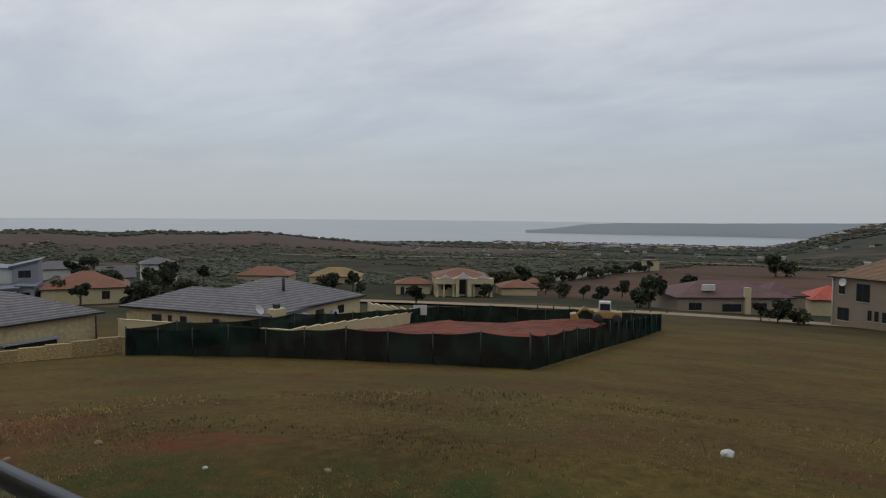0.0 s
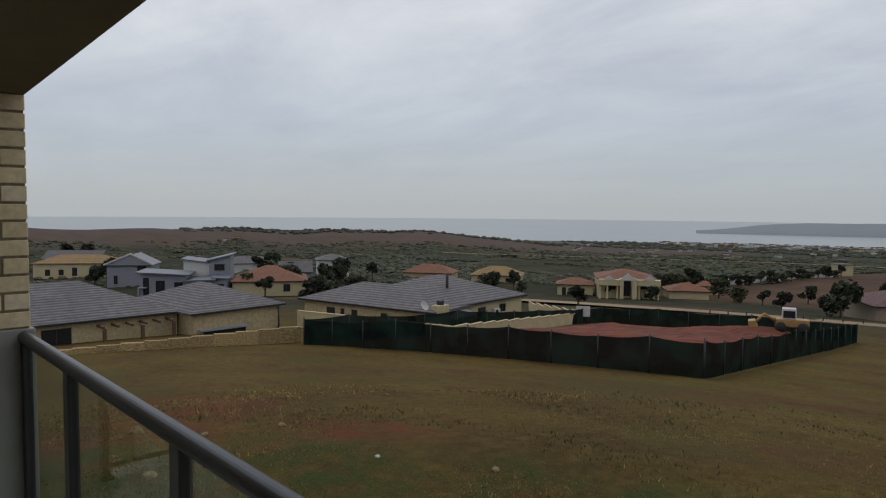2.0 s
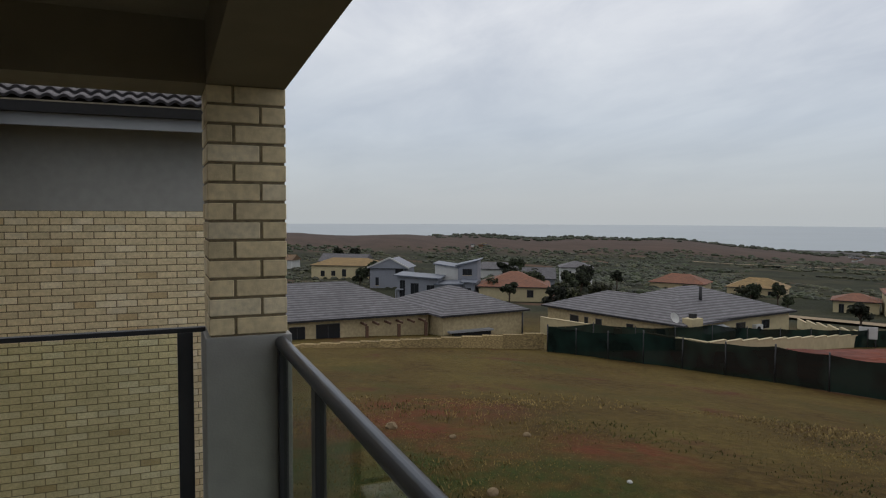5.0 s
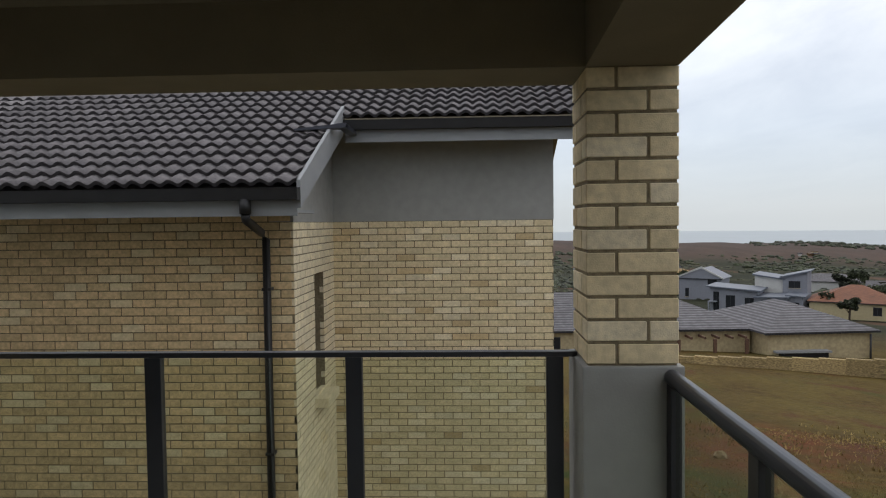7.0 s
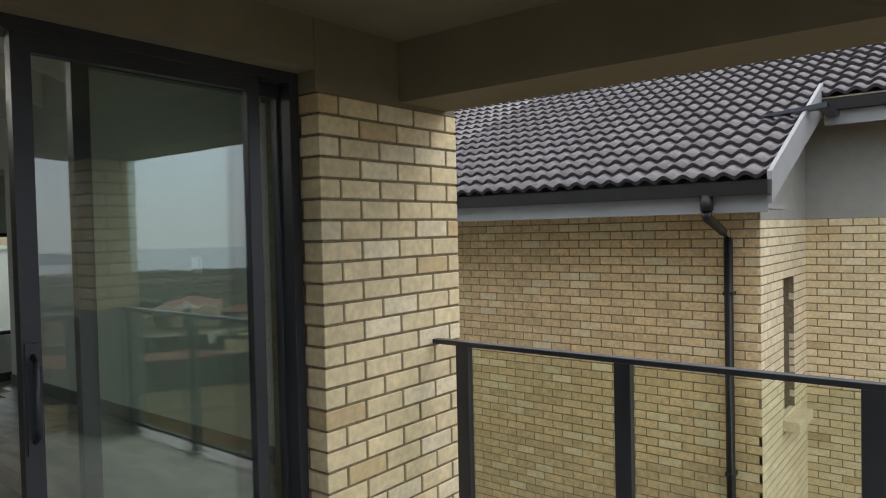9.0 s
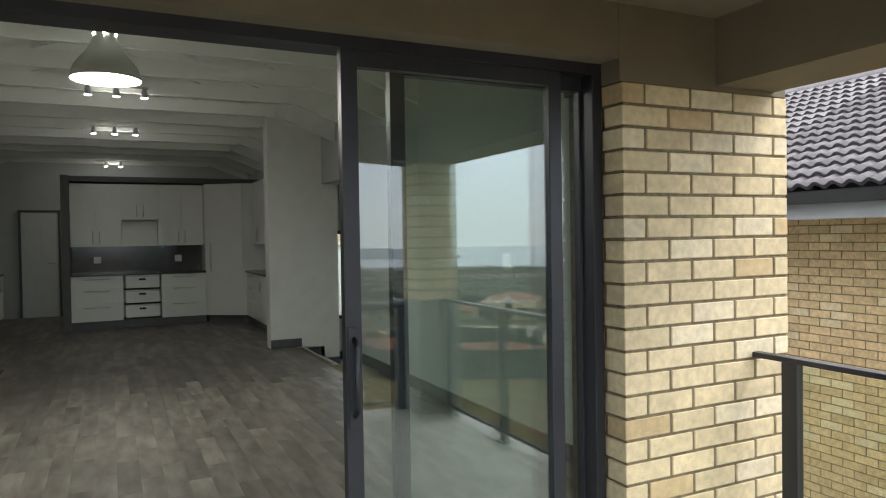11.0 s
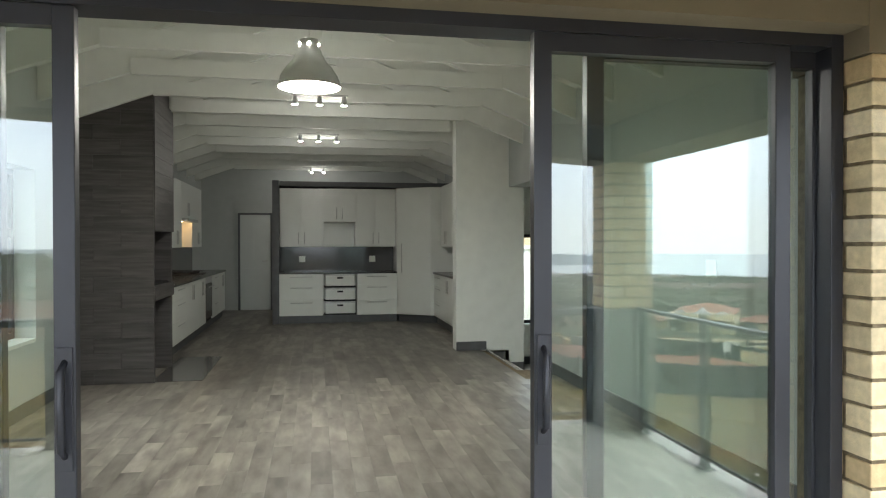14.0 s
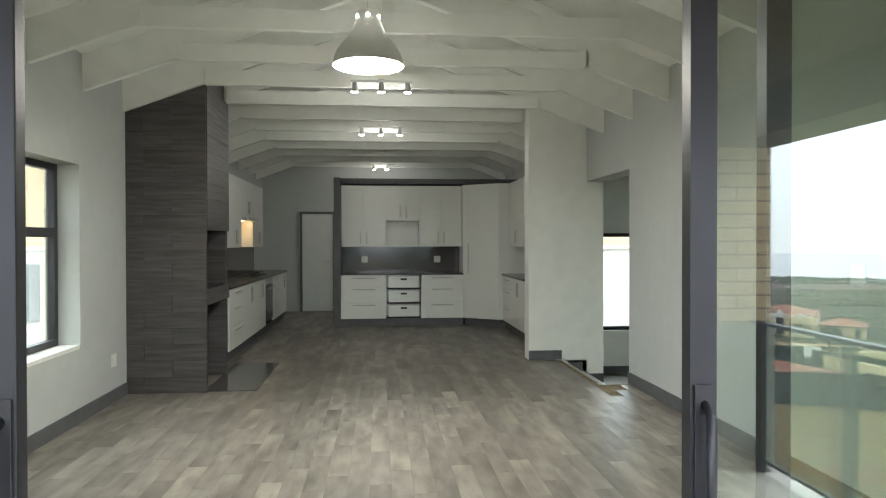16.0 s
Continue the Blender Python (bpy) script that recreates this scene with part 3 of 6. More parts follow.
brick_skin("brick_field", (NX, -16.0), 90, NY + 16.0, NZ - ROWS_N * COURSE, ROWS_N + 1, neighbour, (M_BRICK_O, M_BRICK_B, M_BRICK), near=lambda o, z: o > 12.0 and z > -0.9, seed=11)
brick_skin("brick_field", (NR, NY), 90, NYR - NY, NZ - ROWS_N * COURSE, ROWS_N, neighbour, BUFF, near=lambda o, z: z > -0.6, seed=12)
brick_skin("brick_field", (NX, NY), 180, NX - NR, NZ - ROWS_N * COURSE, ROWS_N, neighbour, (M_BRICK_W, M_BRICK, M_BRICK_W), near=lambda o, z: z > -0.6, holes=[(0.86, 1.34, -0.55, 0.86)], seed=13)
win = part("window", box(NR + 0.62, NR + 1.10, NY - 0.20, NY - 0.15, -0.55, 0.86, 0.004), M_ALU, neighbour, "narrow dark-framed window")
part("pane", box(NR + 0.67, NR + 1.05, NY - 0.149, NY - 0.144, -0.50, 0.81), M_TOP, win)
part("window_sill", box(NR + 0.55, NR + 1.18, NY - 0.14, NY + 0.16, -0.66, -0.555, 0.006), M_BRICK_W, neighbour, "sloping pale brick sill")
# roof: eaves at x -6.72, rising away
EX, EZ, SLOPE, RIDGE = -6.95, 1.75, math.tan(radians(23.5)), -11.15
TW, TV = 0.33, 0.285
CS, SN = math.cos(radians(23.5)), math.sin(radians(23.5))


def tile_mesh():
    """One double-roll concrete tile: wavy cross-section, thick nose."""
    bm = bmesh.new()
    n = 14
    rows = []
    for v, lift in ((0.0, 0.030), (TV + 0.04, -0.016)):
        rows.append([bm.verts.new((v, TW * i / n, lift + 0.042 * (0.5 + 0.5 * math.cos(4 * math.pi * i / n)) ** 0.8)) for i in range(n + 1)])
    nose = [bm.verts.new((0.004, p.co.y, p.co.z - 0.036)) for p in rows[0]]
    for i in range(n):
        bm.faces.new((rows[0][i], rows[1][i], rows[1][i + 1], rows[0][i + 1])).smooth = True
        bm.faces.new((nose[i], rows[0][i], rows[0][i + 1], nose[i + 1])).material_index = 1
    bmesh.ops.recalc_face_normals(bm, faces=bm.faces[:])
    me = bpy.data.meshes.new("tile")
    bm.to_mesh(me)
    bm.free()
    me.materials.append(M_ROOFT)
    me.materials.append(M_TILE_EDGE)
    return me


TILE = tile_mesh()
TV_N = [(v.co.copy()) for v in TILE.vertices]
TF_N = [tuple(p.vertices) for p in TILE.polygons]
roof = part("roof", prism([(EX, EZ - 0.05), (RIDGE, EZ - 0.05 + SLOPE * (EX - RIDGE)), (RIDGE - 4.2, EZ - 0.05), (RIDGE - 4.2, EZ - 0.2), (RIDGE, EZ - 0.2 + SLOPE * (EX - RIDGE)), (EX, EZ - 0.2)], "y", -16.0, NY + 0.24), M_ROOFT, neighbour, "charcoal concrete-tiled pitched roof")
part("roof", prism([(-9.03, EZ - 0.05 + SLOPE * (EX + 9.03)), (RIDGE, EZ - 0.05 + SLOPE * (EX - RIDGE)), (RIDGE - 4.2, EZ - 0.05), (RIDGE - 4.2, EZ - 0.2), (RIDGE, EZ - 0.2 + SLOPE * (EX - RIDGE)), (-9.03, EZ - 0.2 + SLOPE * (EX + 9.03))], "y", NY + 0.24, NYR + 0.42), M_MORTAR, neighbour, "charcoal concrete-tiled pitched roof")
slope_len = (EX - RIDGE) / CS
rv, rf, near_tiles = [], [], 0
trng = random.Random(3)
TM = Matrix(((-CS, 0, SN, 0), (0, 1, 0, 0), (SN, 0, CS, 0), (0, 0, 0, 1)))
for r in range(int(slope_len / TV)):
    cut = EX - r * TV * CS
    y_hi = NYR + 0.40 if cut < -8.92 else NY + 0.24
    k = 0
    y = y_hi - TW
    while y > -15.9:
        m = Matrix.Translation((EX - r * TV * CS, y, EZ + r * TV * SN + trng.uniform(-0.002, 0.002))) @ TM
        if y > -6.2 and near_tiles < 300:
            put_piece("tile", TILE, roof, m)
            near_tiles += 1
        else:
            b0 = len(rv)
            rv.extend(m @ c for c in TV_N)
            rf.extend(tuple(i + b0 for i in f) for f in TF_N)
        y -= TW
me = bpy.data.meshes.new("tile_field")
me.from_pydata(rv, [], rf)
me.materials.append(M_ROOFT)
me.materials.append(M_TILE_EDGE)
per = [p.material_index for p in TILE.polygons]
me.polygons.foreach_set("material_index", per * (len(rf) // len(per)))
tagged(new("tile_field", me), kind="stuff").parent = neighbour
part("ridge_cap", tube([(RIDGE, -16.0, EZ + SLOPE * (EX - RIDGE) + 0.0), (RIDGE, NYR + 0.42, EZ + SLOPE * (EX - RIDGE) + 0.0)], 0.11, 14), M_ROOFT, neighbour)


def gutter(x, z, y0, y1):
    g = prism([(x + 0.095, z), (x + 0.115, z + 0.095), (x + 0.12, z + 0.11), (x + 0.102, z + 0.11), (x + 0.085, z + 0.01), (x + 0.01, z + 0.01), (x + 0.01, z + 0.11), (x, z + 0.11), (x, z)], "y", y0, y1)
    part("gutter", g, M_GUTTER, neighbour, "black box gutter")
    part("gutter_end", box(x - 0.001, x + 0.112, y1, y1 + 0.012, z - 0.004, z + 0.112, 0.004), M_GUTTER, neighbour, "black gutter end cap")
    part("fascia", box(x - 0.03, x - 0.004, y0, y1 - 0.02, z - 0.14, z + 0.10, 0.003), M_FASCIA, neighbour, "grey fascia board")


gutter(EX + 0.01, EZ - 0.13, -16.0, NY + 0.26)
part("soffit", box(NX, EX - 0.03, -16.0, NY + 0.22, EZ - 0.24, EZ - 0.21), M_FASCIA, neighbour, "grey soffit board")
gutter(-9.0, EZ - 0.14 + SLOPE * (EX + 9.0), NY + 0.30, NYR + 0.44)
part("soffit", box(NR, -9.04, NY + 0.25, NYR + 0.4, 2.625, 2.65), M_SOFFIT, neighbour, "pale soffit board")
part("bargeboard", prism([(EX + 0.02, EZ - 0.2), (EX + 0.02, EZ + 0.05), (-9.12, EZ + 0.12 + SLOPE * (EX + 9.12)), (-9.12, EZ - 0.2 + SLOPE * (EX + 9.12))], "y", NY + 0.24, NY + 0.275), M_FASCIA, neighbour, "grey sloping bargeboard")
part("bargeboard", prism([(-9.0, EZ - 0.2 + SLOPE * (EX + 9.0)), (-9.0, EZ + 0.03 + SLOPE * (EX + 9.0)), (RIDGE, EZ + 0.04 + SLOPE * (EX - RIDGE)), (RIDGE, EZ - 0.2 + SLOPE * (EX - RIDGE))], "y", NYR + 0.42, NYR + 0.455), M_WHITE, neighbour, "white sloping bargeboard")
part("outlet", tube([(EX + 0.065, -2.04, EZ - 0.12), (EX + 0.065, -2.04, EZ - 0.25)], 0.052, 12), M_GUTTER, neighbour, "black gutter outlet")
part("downpipe", tube([(EX + 0.065, -2.04, EZ - 0.25), (EX + 0.04, -2.045, EZ - 0.30), (NX + 0.20, -2.09, 1.33), (NX + 0.08, -2.08, 1.26), (NX + 0.07, -2.08, -2.9)], 0.04, 12), M_GUTTER, neighbour, "charcoal round downpipe")
for z_ in (0.75, -0.9):
    part("pipe_clip", box(NX + 0.002, NX + 0.115, -2.125, -2.035, z_, z_ + 0.03, 0.004), M_GUTTER, neighbour, "black pipe clip")
spout = part("rainwater_spout", prism([(NY - 0.12, 2.415), (NY + 0.44, 2.44), (NY + 0.44, 2.49), (NY - 0.12, 2.435)], "x", -8.42, -8.28), M_RAIL, neighbour, "flat charcoal spout onto the lower roof")
part("spout_arm", box(-8.98, -8.30, NY + 0.34, NY + 0.44, 2.44, 2.49, 0.008), M_RAIL, spout)

# ---- room: roof timbers ----
for k in range(-8, 6):
    y = -7.56 + 0.84 * k
    if y > YW - 0.3 or y < -14.9:
        continue
    tr = thing("roof_truss", "white painted exposed roof truss with rafters and a collar tie", "truss", "roof trusses", -1.38, y, 2.5)
    for s in (-1, 1):
        part("rafter", prism([(s * 2.35, 0.05), (s * 0.0, 0.925), (s * 0.0, 1.205), (s * 2.35, 0.335)], "y", -0.025, 0.025), M_WHITE, tr)
    part("collar", box(-1.62, 1.62, 0.026, 0.07, 0.29, 0.43, 0.003), M_WHITE, tr)
    part("king_post", box(-0.04, 0.04, -0.02, 0.024, 0.43, 1.0, 0.003), M_WHITE, tr)

# ---- room: walls ----
WY0, WY1, WZ0, WZ1 = -6.63, -5.2, 0.56, 1.97
for nm, b in (("wall_east", (-15.0, WY0, -0.2, 3.2)), ("wall_east", (WY1, YW - 0.25, -0.2, 3.2)), ("wall_east", (WY0, WY1, -0.2, WZ0)), ("wall_east", (WY0, WY1, WZ1, 3.2))):
    solid(nm, box(RX1, RX1 + 0.25, b[0], b[1], b[2], b[3]), M_WALL, "smooth grey painted room wall")
solid("wall_partition", box(-3.93, -3.04, -9.22, -9.0, -0.6, 3.1), M_WHITE, "smooth white painted partition wall by the stairs")
solid("wall_west_far", box(RX0 - 0.25, RX0, -15.0, -9.22, -0.2, 3.2), M_WALL, "smooth grey painted room wall")
solid("floor_stairwell", box(-6.2, -3.93, -10.2, -7.5, -0.6, -0.42), M_FLOOR_B, "pale tiled stair landing")
solid("wall_stair_side", box(-6.2, RX0 - 0.25, -7.62, -7.4, -0.6, 3.0), M_WHITE, "white stairwell wall")
solid("wall_stair_end", box(-6.4, -6.2, -10.4, -7.4, -0.6, 3.0), M_WHITE, "white stairwell wall")
for b in ((-6.2, -6.0, -0.6, 3.0), (-4.17, -3.98, -0.6, 3.0), (-6.0, -4.17, -0.6, 0.17), (-6.0, -4.17, 1.49, 3.0)):
    solid("wall_stair_back", box(b[0], b[1], -10.4, -10.2, b[2], b[3]), M_WHITE, "white stairwell wall")
solid("ceiling_stair", box(-6.4, RX0 - 0.25, -10.4, -7.4, 3.0, 3.1), M_WHITE, "white stairwell ceiling")
st = thing("stair", "two pale tiled steps with metal nosings down to the landing", "stairs", "", -3.43, -8.3, 0)
for i in range(1, 3):
    part("step", box(-0.25 * i, -0.25 * (i - 1), -0.69, 0.61, -0.5, -0.14 * i), M_FLOOR_B, st)
    part("nosing", box(-0.25 * i + 0.25 - 0.014, -0.25 * i + 0.262, -0.69, 0.61, -0.14 * i + 0.132, -0.14 * i + 0.146, 0.001), M_STEEL, st)


def window(name, x0, x1, z0, z1, y, along_y=False, transom=0.0, label="dark aluminium window with clear panes"):
    t = thing(name, label, "window")
    fr = bmesh.new()
    for b in ((x0, x0 + 0.05, z0, z1), (x1 - 0.05, x1, z0, z1), (x0 + 0.05, x1 - 0.05, z0, z0 + 0.05), (x0 + 0.05, x1 - 0.05, z1 - 0.05, z1)):
        if along_y:
            add_box(fr, y, y + 0.06, b[0], b[1], b[2], b[3])
        else:
            add_box(fr, b[0], b[1], y, y + 0.06, b[2], b[3])
    if transom:
        if along_y:
            add_box(fr, y - 0.005, y + 0.055, x0 + 0.05, x1 - 0.05, transom - 0.035, transom + 0.035)
        else:
            add_box(fr, x0 + 0.05, x1 - 0.05, y - 0.005, y + 0.055, transom - 0.035, transom + 0.035)
    part("window_frame", fr, M_ALU, t)
    p = part("pane", box(y + 0.025, y + 0.031, x0 + 0.04, x1 - 0.04, z0 + 0.04, z1 - 0.04) if along_y else box(x0 + 0.04, x1 - 0.04, y + 0.025, y + 0.031, z0 + 0.04, z1 - 0.04), M_GLASS, t)
    p.visible_shadow = False
    return tagged(t, kind="structure")


window("window_1", WY0, WY1, WZ0 + 0.03, WZ1, RX1 + 0.16, True, 1.45)
solid("window_sill", box(RX1 + 0.002, RX1 + 0.17, WY0, WY1, WZ0, WZ0 + 0.03), M_WHITE, "white painted window sill")
window("window_2", -6.0, -4.17, 0.17, 1.49, -10.33)

for b in ((RX1 - 0.015, RX1, -7.58, YW - 0.25), (RX0, RX0 + 0.015, -7.62, YW - 0.25)):
    solid("baseboard", box(b[0], b[1], b[2], b[3], 0, 0.11, 0.003), M_SKIRT, "dark grey skirting board")
solid("baseboard", box(-3.43, -3.04, -9.0, -8.985, 0, 0.11, 0.003), M_SKIRT, "dark grey skirting board")
solid("baseboard", box(-3.68, -3.43, -9.0, -8.985, -0.14, -0.03, 0.003), M_SKIRT, "dark grey skirting board")
solid("baseboard", box(-3.93, -3.68, -9.0, -8.985, -0.28, -0.17, 0.003), M_SKIRT, "dark grey skirting board")
solid("baseboard", box(-6.2, -3.93, -10.2, -10.185, -0.42, -0.31, 0.003), M_SKIRT, "dark grey skirting board")
solid("baseboard", box(RX0, 0.26, -15.0, -14.985, 0, 0.11, 0.003), M_SKIRT, "dark grey skirting board")

# ---- fireplace ----
fp = thing("fireplace", "tall dark wood-look tiled fireplace with grill and log niches", "fireplace", "", 0.66, -8.0, 0)
FX0, FX1, FY0, FY1 = 0.25 - 0.66, RX1 - 0.66, -8.5 + 8.0, -7.6 + 8.0
for i, (a, b, c, d, e, g) in enumerate(((FX0 + 0.02, FX1, FY1 - 0.06, FY1, 0, 3.15), (FX0 + 0.02, FX1, FY0, FY0 + 0.06, 0, 3.15), (FX1 - 0.12, FX1, FY0 + 0.06, FY1 - 0.06, 0, 3.0),
                                        (FX0 + 0.02, FX1 - 0.12, FY0 + 0.06, FY1 - 0.06, 1.49, 3.1), (FX0 + 0.02, FX1 - 0.12, FY0 + 0.06, FY1 - 0.06, 0.80, 0.93))):
    part("body", box(a, b, c, d, e, g), M_FPTILE if i != 2 else M_BLACK, fp)
frng = random.Random(4)
z = 0.0
row = 0
while z < 3.0:
    h = 0.148
    x = FX0 + 0.012
    first = 0.30 if row % 2 else 0.55
    while x < FX1 - 0.01:
        ln = min(first, FX1 - x)
        put_piece("tile", brick_mesh(ln - 0.002, 0.012, h - 0.002, M_FPTILE, 0.001), fp, pose(x, FY1, z))
        x += ln
        first = 0.6
    if z < 2.75 and z + h > 1.49 or 0.80 < z + h < 0.95:
        put_piece("tile", brick_mesh(0.012, 0.9, min(h, 0.146), M_FPTILE, 0.001), fp, pose(FX0, FY0, max(z, 1.49) if z > 1 else 0.80))
    z += h
    row += 1
part("grill_insert", box(FX0 + 0.05, FX1 - 0.14, FY0 + 0.065, FY1 - 0.065, 0.94, 0.96), M_BLACK, fp)
solid("floor_hearth", box(-0.18, 0.3, -9.1, -7.62, 0.0, 0.004), M_TILE_D, "glossy dark hearth tiles")

# ---- kitchen ----


def handle_bar(bm_parent, x0, x1, y0, y1, z0, z1):
    """A thin bar handle between two points, given as a box's ends."""
    return part("handle", tube([(x0, y0, z0), (x1, y1, z1)], 0.006, 8), M_STEEL, bm_parent, "brushed steel bar handle")


def front_cabinet(name, label, x0, x1, y, z0, z1, depth, doors=0, drawers=0, handle_low=True, group="kitchen cabinets"):
    """A cabinet whose fronts face +y."""
    t = thing(name, label, "cabinet", group, (x0 + x1) / 2, y, z0)
    w, h = x1 - x0, z1 - z0
    part("body", box(-w / 2, w / 2, -depth, -0.021, 0, h), M_CAB, t)
    if doors:
        dw = w / doors
        for i in range(doors):
            a = -w / 2 + i * dw
            d = part("door", box(a + 0.002, a + dw - 0.002, -0.019, 0, 0.002, h - 0.002, 0.0015), M_CAB, t)
            hx = a + dw - 0.05 if i % 2 == 0 else a + 0.05
            hz = 0.05 if handle_low else h - 0.25
            handle_bar(d, hx, hx, 0.025, 0.025, hz, hz + 0.2)
    for i in range(drawers):
        cuts = (0, 0.38, 0.74, 1.0)
        a, b = cuts[i] * h, cuts[i + 1] * h
        d = part("drawer", box(-w / 2 + 0.002, w / 2 - 0.002, -0.019, 0, a + 0.002, b - 0.002, 0.0015), M_CAB, t)
        handle_bar(d, -w * 0.25, w * 0.25, 0.025, 0.025, b - 0.05, b - 0.05)
    return t


KY, KX0, KX1 = -12.35, -0.69, -2.68
front_cabinet("base_cabinet", "white base cabinet with three drawers and steel bar handles", -1.42, -0.69, KY, 0.13, 0.84, 0.58, drawers=3)
front_cabinet("base_cabinet", "white base cabinet with three drawers and steel bar handles", -2.68, -1.99, KY, 0.13, 0.84, 0.58, drawers=3)
bask = thing("basket_cabinet", "white open cabinet with three pull-out wire baskets", "cabinet", "", -1.705, KY, 0.13)
part("body", box(-0.283, 0.283, -0.58, -0.3, 0, 0.71), M_CAB, bask)
for i in range(3):
    z0 = 0.02 + i * 0.235
    part("surround", box(-0.27, 0.27, -0.3, -0.02, z0 - 0.015, z0 + 0.003), M_BLACK, bask, "dark runner")
    b = part("basket", box(-0.25, 0.25, -0.28, -0.005, z0 + 0.01, z0 + 0.19, 0.012), M_CAB, bask, "pale plastic basket")
    part("rim", box(-0.262, 0.262, -0.03, 0.006, z0 + 0.188, z0 + 0.205, 0.004), M_STEEL, b)
    part("grip", box(-0.05, 0.05, -0.005, 0.008, z0 + 0.135, z0 + 0.165, 0.003), M_BLACK, b)
front_cabinet("wall_cabinet", "white wall cabinet with two doors and steel bar handles", -1.42, -0.69, KY - 0.22, 1.30, 2.31, 0.36, doors=2)
front_cabinet("wall_cabinet", "short white wall cabinet with two doors above an open niche", -1.99, -1.42, KY - 0.22, 1.73, 2.31, 0.36, doors=2)
front_cabinet("wall_cabinet", "white wall cabinet with two doors and steel bar handles", -2.68, -1.99, KY - 0.22, 1.30, 2.31, 0.36, doors=2)
niche = thing("niche_cabinet", "white open microwave niche below a short cabinet", "cabinet", "", -1.705, KY - 0.22, 1.30)
part("back", box(-0.283, 0.283, -0.36, -0.30, 0, 0.428), M_CAB, niche)
part("bottom", box(-0.283, 0.283, -0.30, 0, 0, 0.02), M_CAB, niche)
part("side", box(-0.283, -0.265, -0.30, 0, 0.02, 0.428), M_CAB, niche)
part("side", box(0.265, 0.283, -0.30, 0, 0.02, 0.428), M_CAB, niche)
solid("wall_kitchen", box(RX0, -0.58, -13.1, -12.93, 0, 2.42), M_SPLASH, "dark smoked partition wall behind the kitchen")
solid("wall_kitchen_end", box(-0.688, -0.58, -12.93, KY + 0.01, 0, 2.42), M_SKIRT, "dark grey end panel")
solid("wall_kitchen_top", box(RX0, -0.69, -12.93, KY - 0.15, 2.335, 2.42), M_SKIRT, "dark grey bulkhead panel")
wt = thing("worktop", "dark polished stone worktop", "worktop", "", -1.69, KY, 0.84)
part("slab", box(-0.99, 1.0, -0.58, 0.02, 0.0, 0.03, 0.003), M_TOP, wt)
solid("baseboard_plinth", box(-2.68, -0.69, KY - 0.06, KY - 0.04, 0.0, 0.13), M_SKIRT, "grey kitchen plinth")
pan = thing("pantry_cabinet", "tall white angled pantry cabinet with a long steel handle", "cabinet", "", -2.94, -12.16, 0)
part("body", prism([(0.26, -0.20), (-0.27, 0.17), (-0.78, 0.17), (-0.78, -0.75), (0.26, -0.75)], "z", 0.13, 2.31), M_CAB, pan)
part("plinth", prism([(0.22, -0.24), (-0.29, 0.12), (-0.78, 0.12), (-0.78, -0.75), (0.22, -0.75)], "z", 0.0, 0.128), M_SKIRT, pan)
dr = part("door", prism([(0.258, -0.178), (-0.268, 0.192), (-0.272, 0.175), (0.255, -0.195)], "z", 0.135, 2.305), M_CAB, pan)
handle_bar(dr, 0.19, 0.19, -0.10, -0.10, 0.85, 1.35)


def side_cabinet(name, label, x, y0, y1, z0, z1, depth, face, doors=0, drawers=0, low=True):
    """A cabinet whose fronts face +x (face 1) or -x (face -1)."""
    t = thing(name, label, "cabinet", "kitchen cabinets", x, (y0 + y1) / 2, z0)
    w, h, s = y1 - y0, z1 - z0, face
    part("body", box(-s * depth, -s * 0.021, -w / 2, w / 2, 0, h), M_CAB, t)
    for i in range(doors):
        dw = w / doors
        a = -w / 2 + i * dw
        d = part("door", box(-s * 0.019, 0, a + 0.002, a + dw - 0.002, 0.002, h - 0.002, 0.0015), M_CAB, t)
        hy = a + dw - 0.05 if i % 2 == 0 else a + 0.05
        hz = 0.05 if low else h - 0.25
        handle_bar(d, s * 0.025, s * 0.025, hy, hy, hz, hz + 0.2)
    for i in range(drawers):
        cuts = (0, 0.38, 0.74, 1.0)
        a, b = cuts[i] * h, cuts[i + 1] * h
        d = part("drawer", box(-s * 0.019, 0, -w / 2 + 0.002, w / 2 - 0.002, a + 0.002, b - 0.002, 0.0015), M_CAB, t)
        handle_bar(d, s * 0.025, s * 0.025, -w * 0.25, w * 0.25, b - 0.05, b - 0.05)
    return t


side_cabinet("base_cabinet", "white base cabinet with drawers and bar handles below a dark worktop", -3.27, -11.98, -11.1, 0.13, 0.84, 0.44, 1, drawers=3)
side_cabinet("base_cabinet", "white two-door base cabinet with bar handles below a dark worktop", -3.27, -11.1, -10.32, 0.13, 0.84, 0.44, 1, doors=2, low=False)
side_cabinet("wall_cabinet", "white wall cabinet with two doors and bar handles", -3.38, -11.9, -10.9, 1.30, 2.31, 0.34, 1, doors=2)
side_cabinet("wall_cabinet", "short white wall cabinet with a lift-up door", -3.38, -10.9, -10.1, 1.75, 2.31, 0.34, 1, drawers=0, doors=1)
w2 = thing("worktop", "dark polished stone worktop", "worktop", "", -3.5, -11.1, 0.84)
part("slab", box(-0.22, 0.25, -0.88, 0.80, 0, 0.03, 0.003), M_TOP, w2)
solid("baseboard_plinth", box(-3.73, -3.32, -11.98, -10.36, 0, 0.13), M_SKIRT, "grey kitchen plinth")
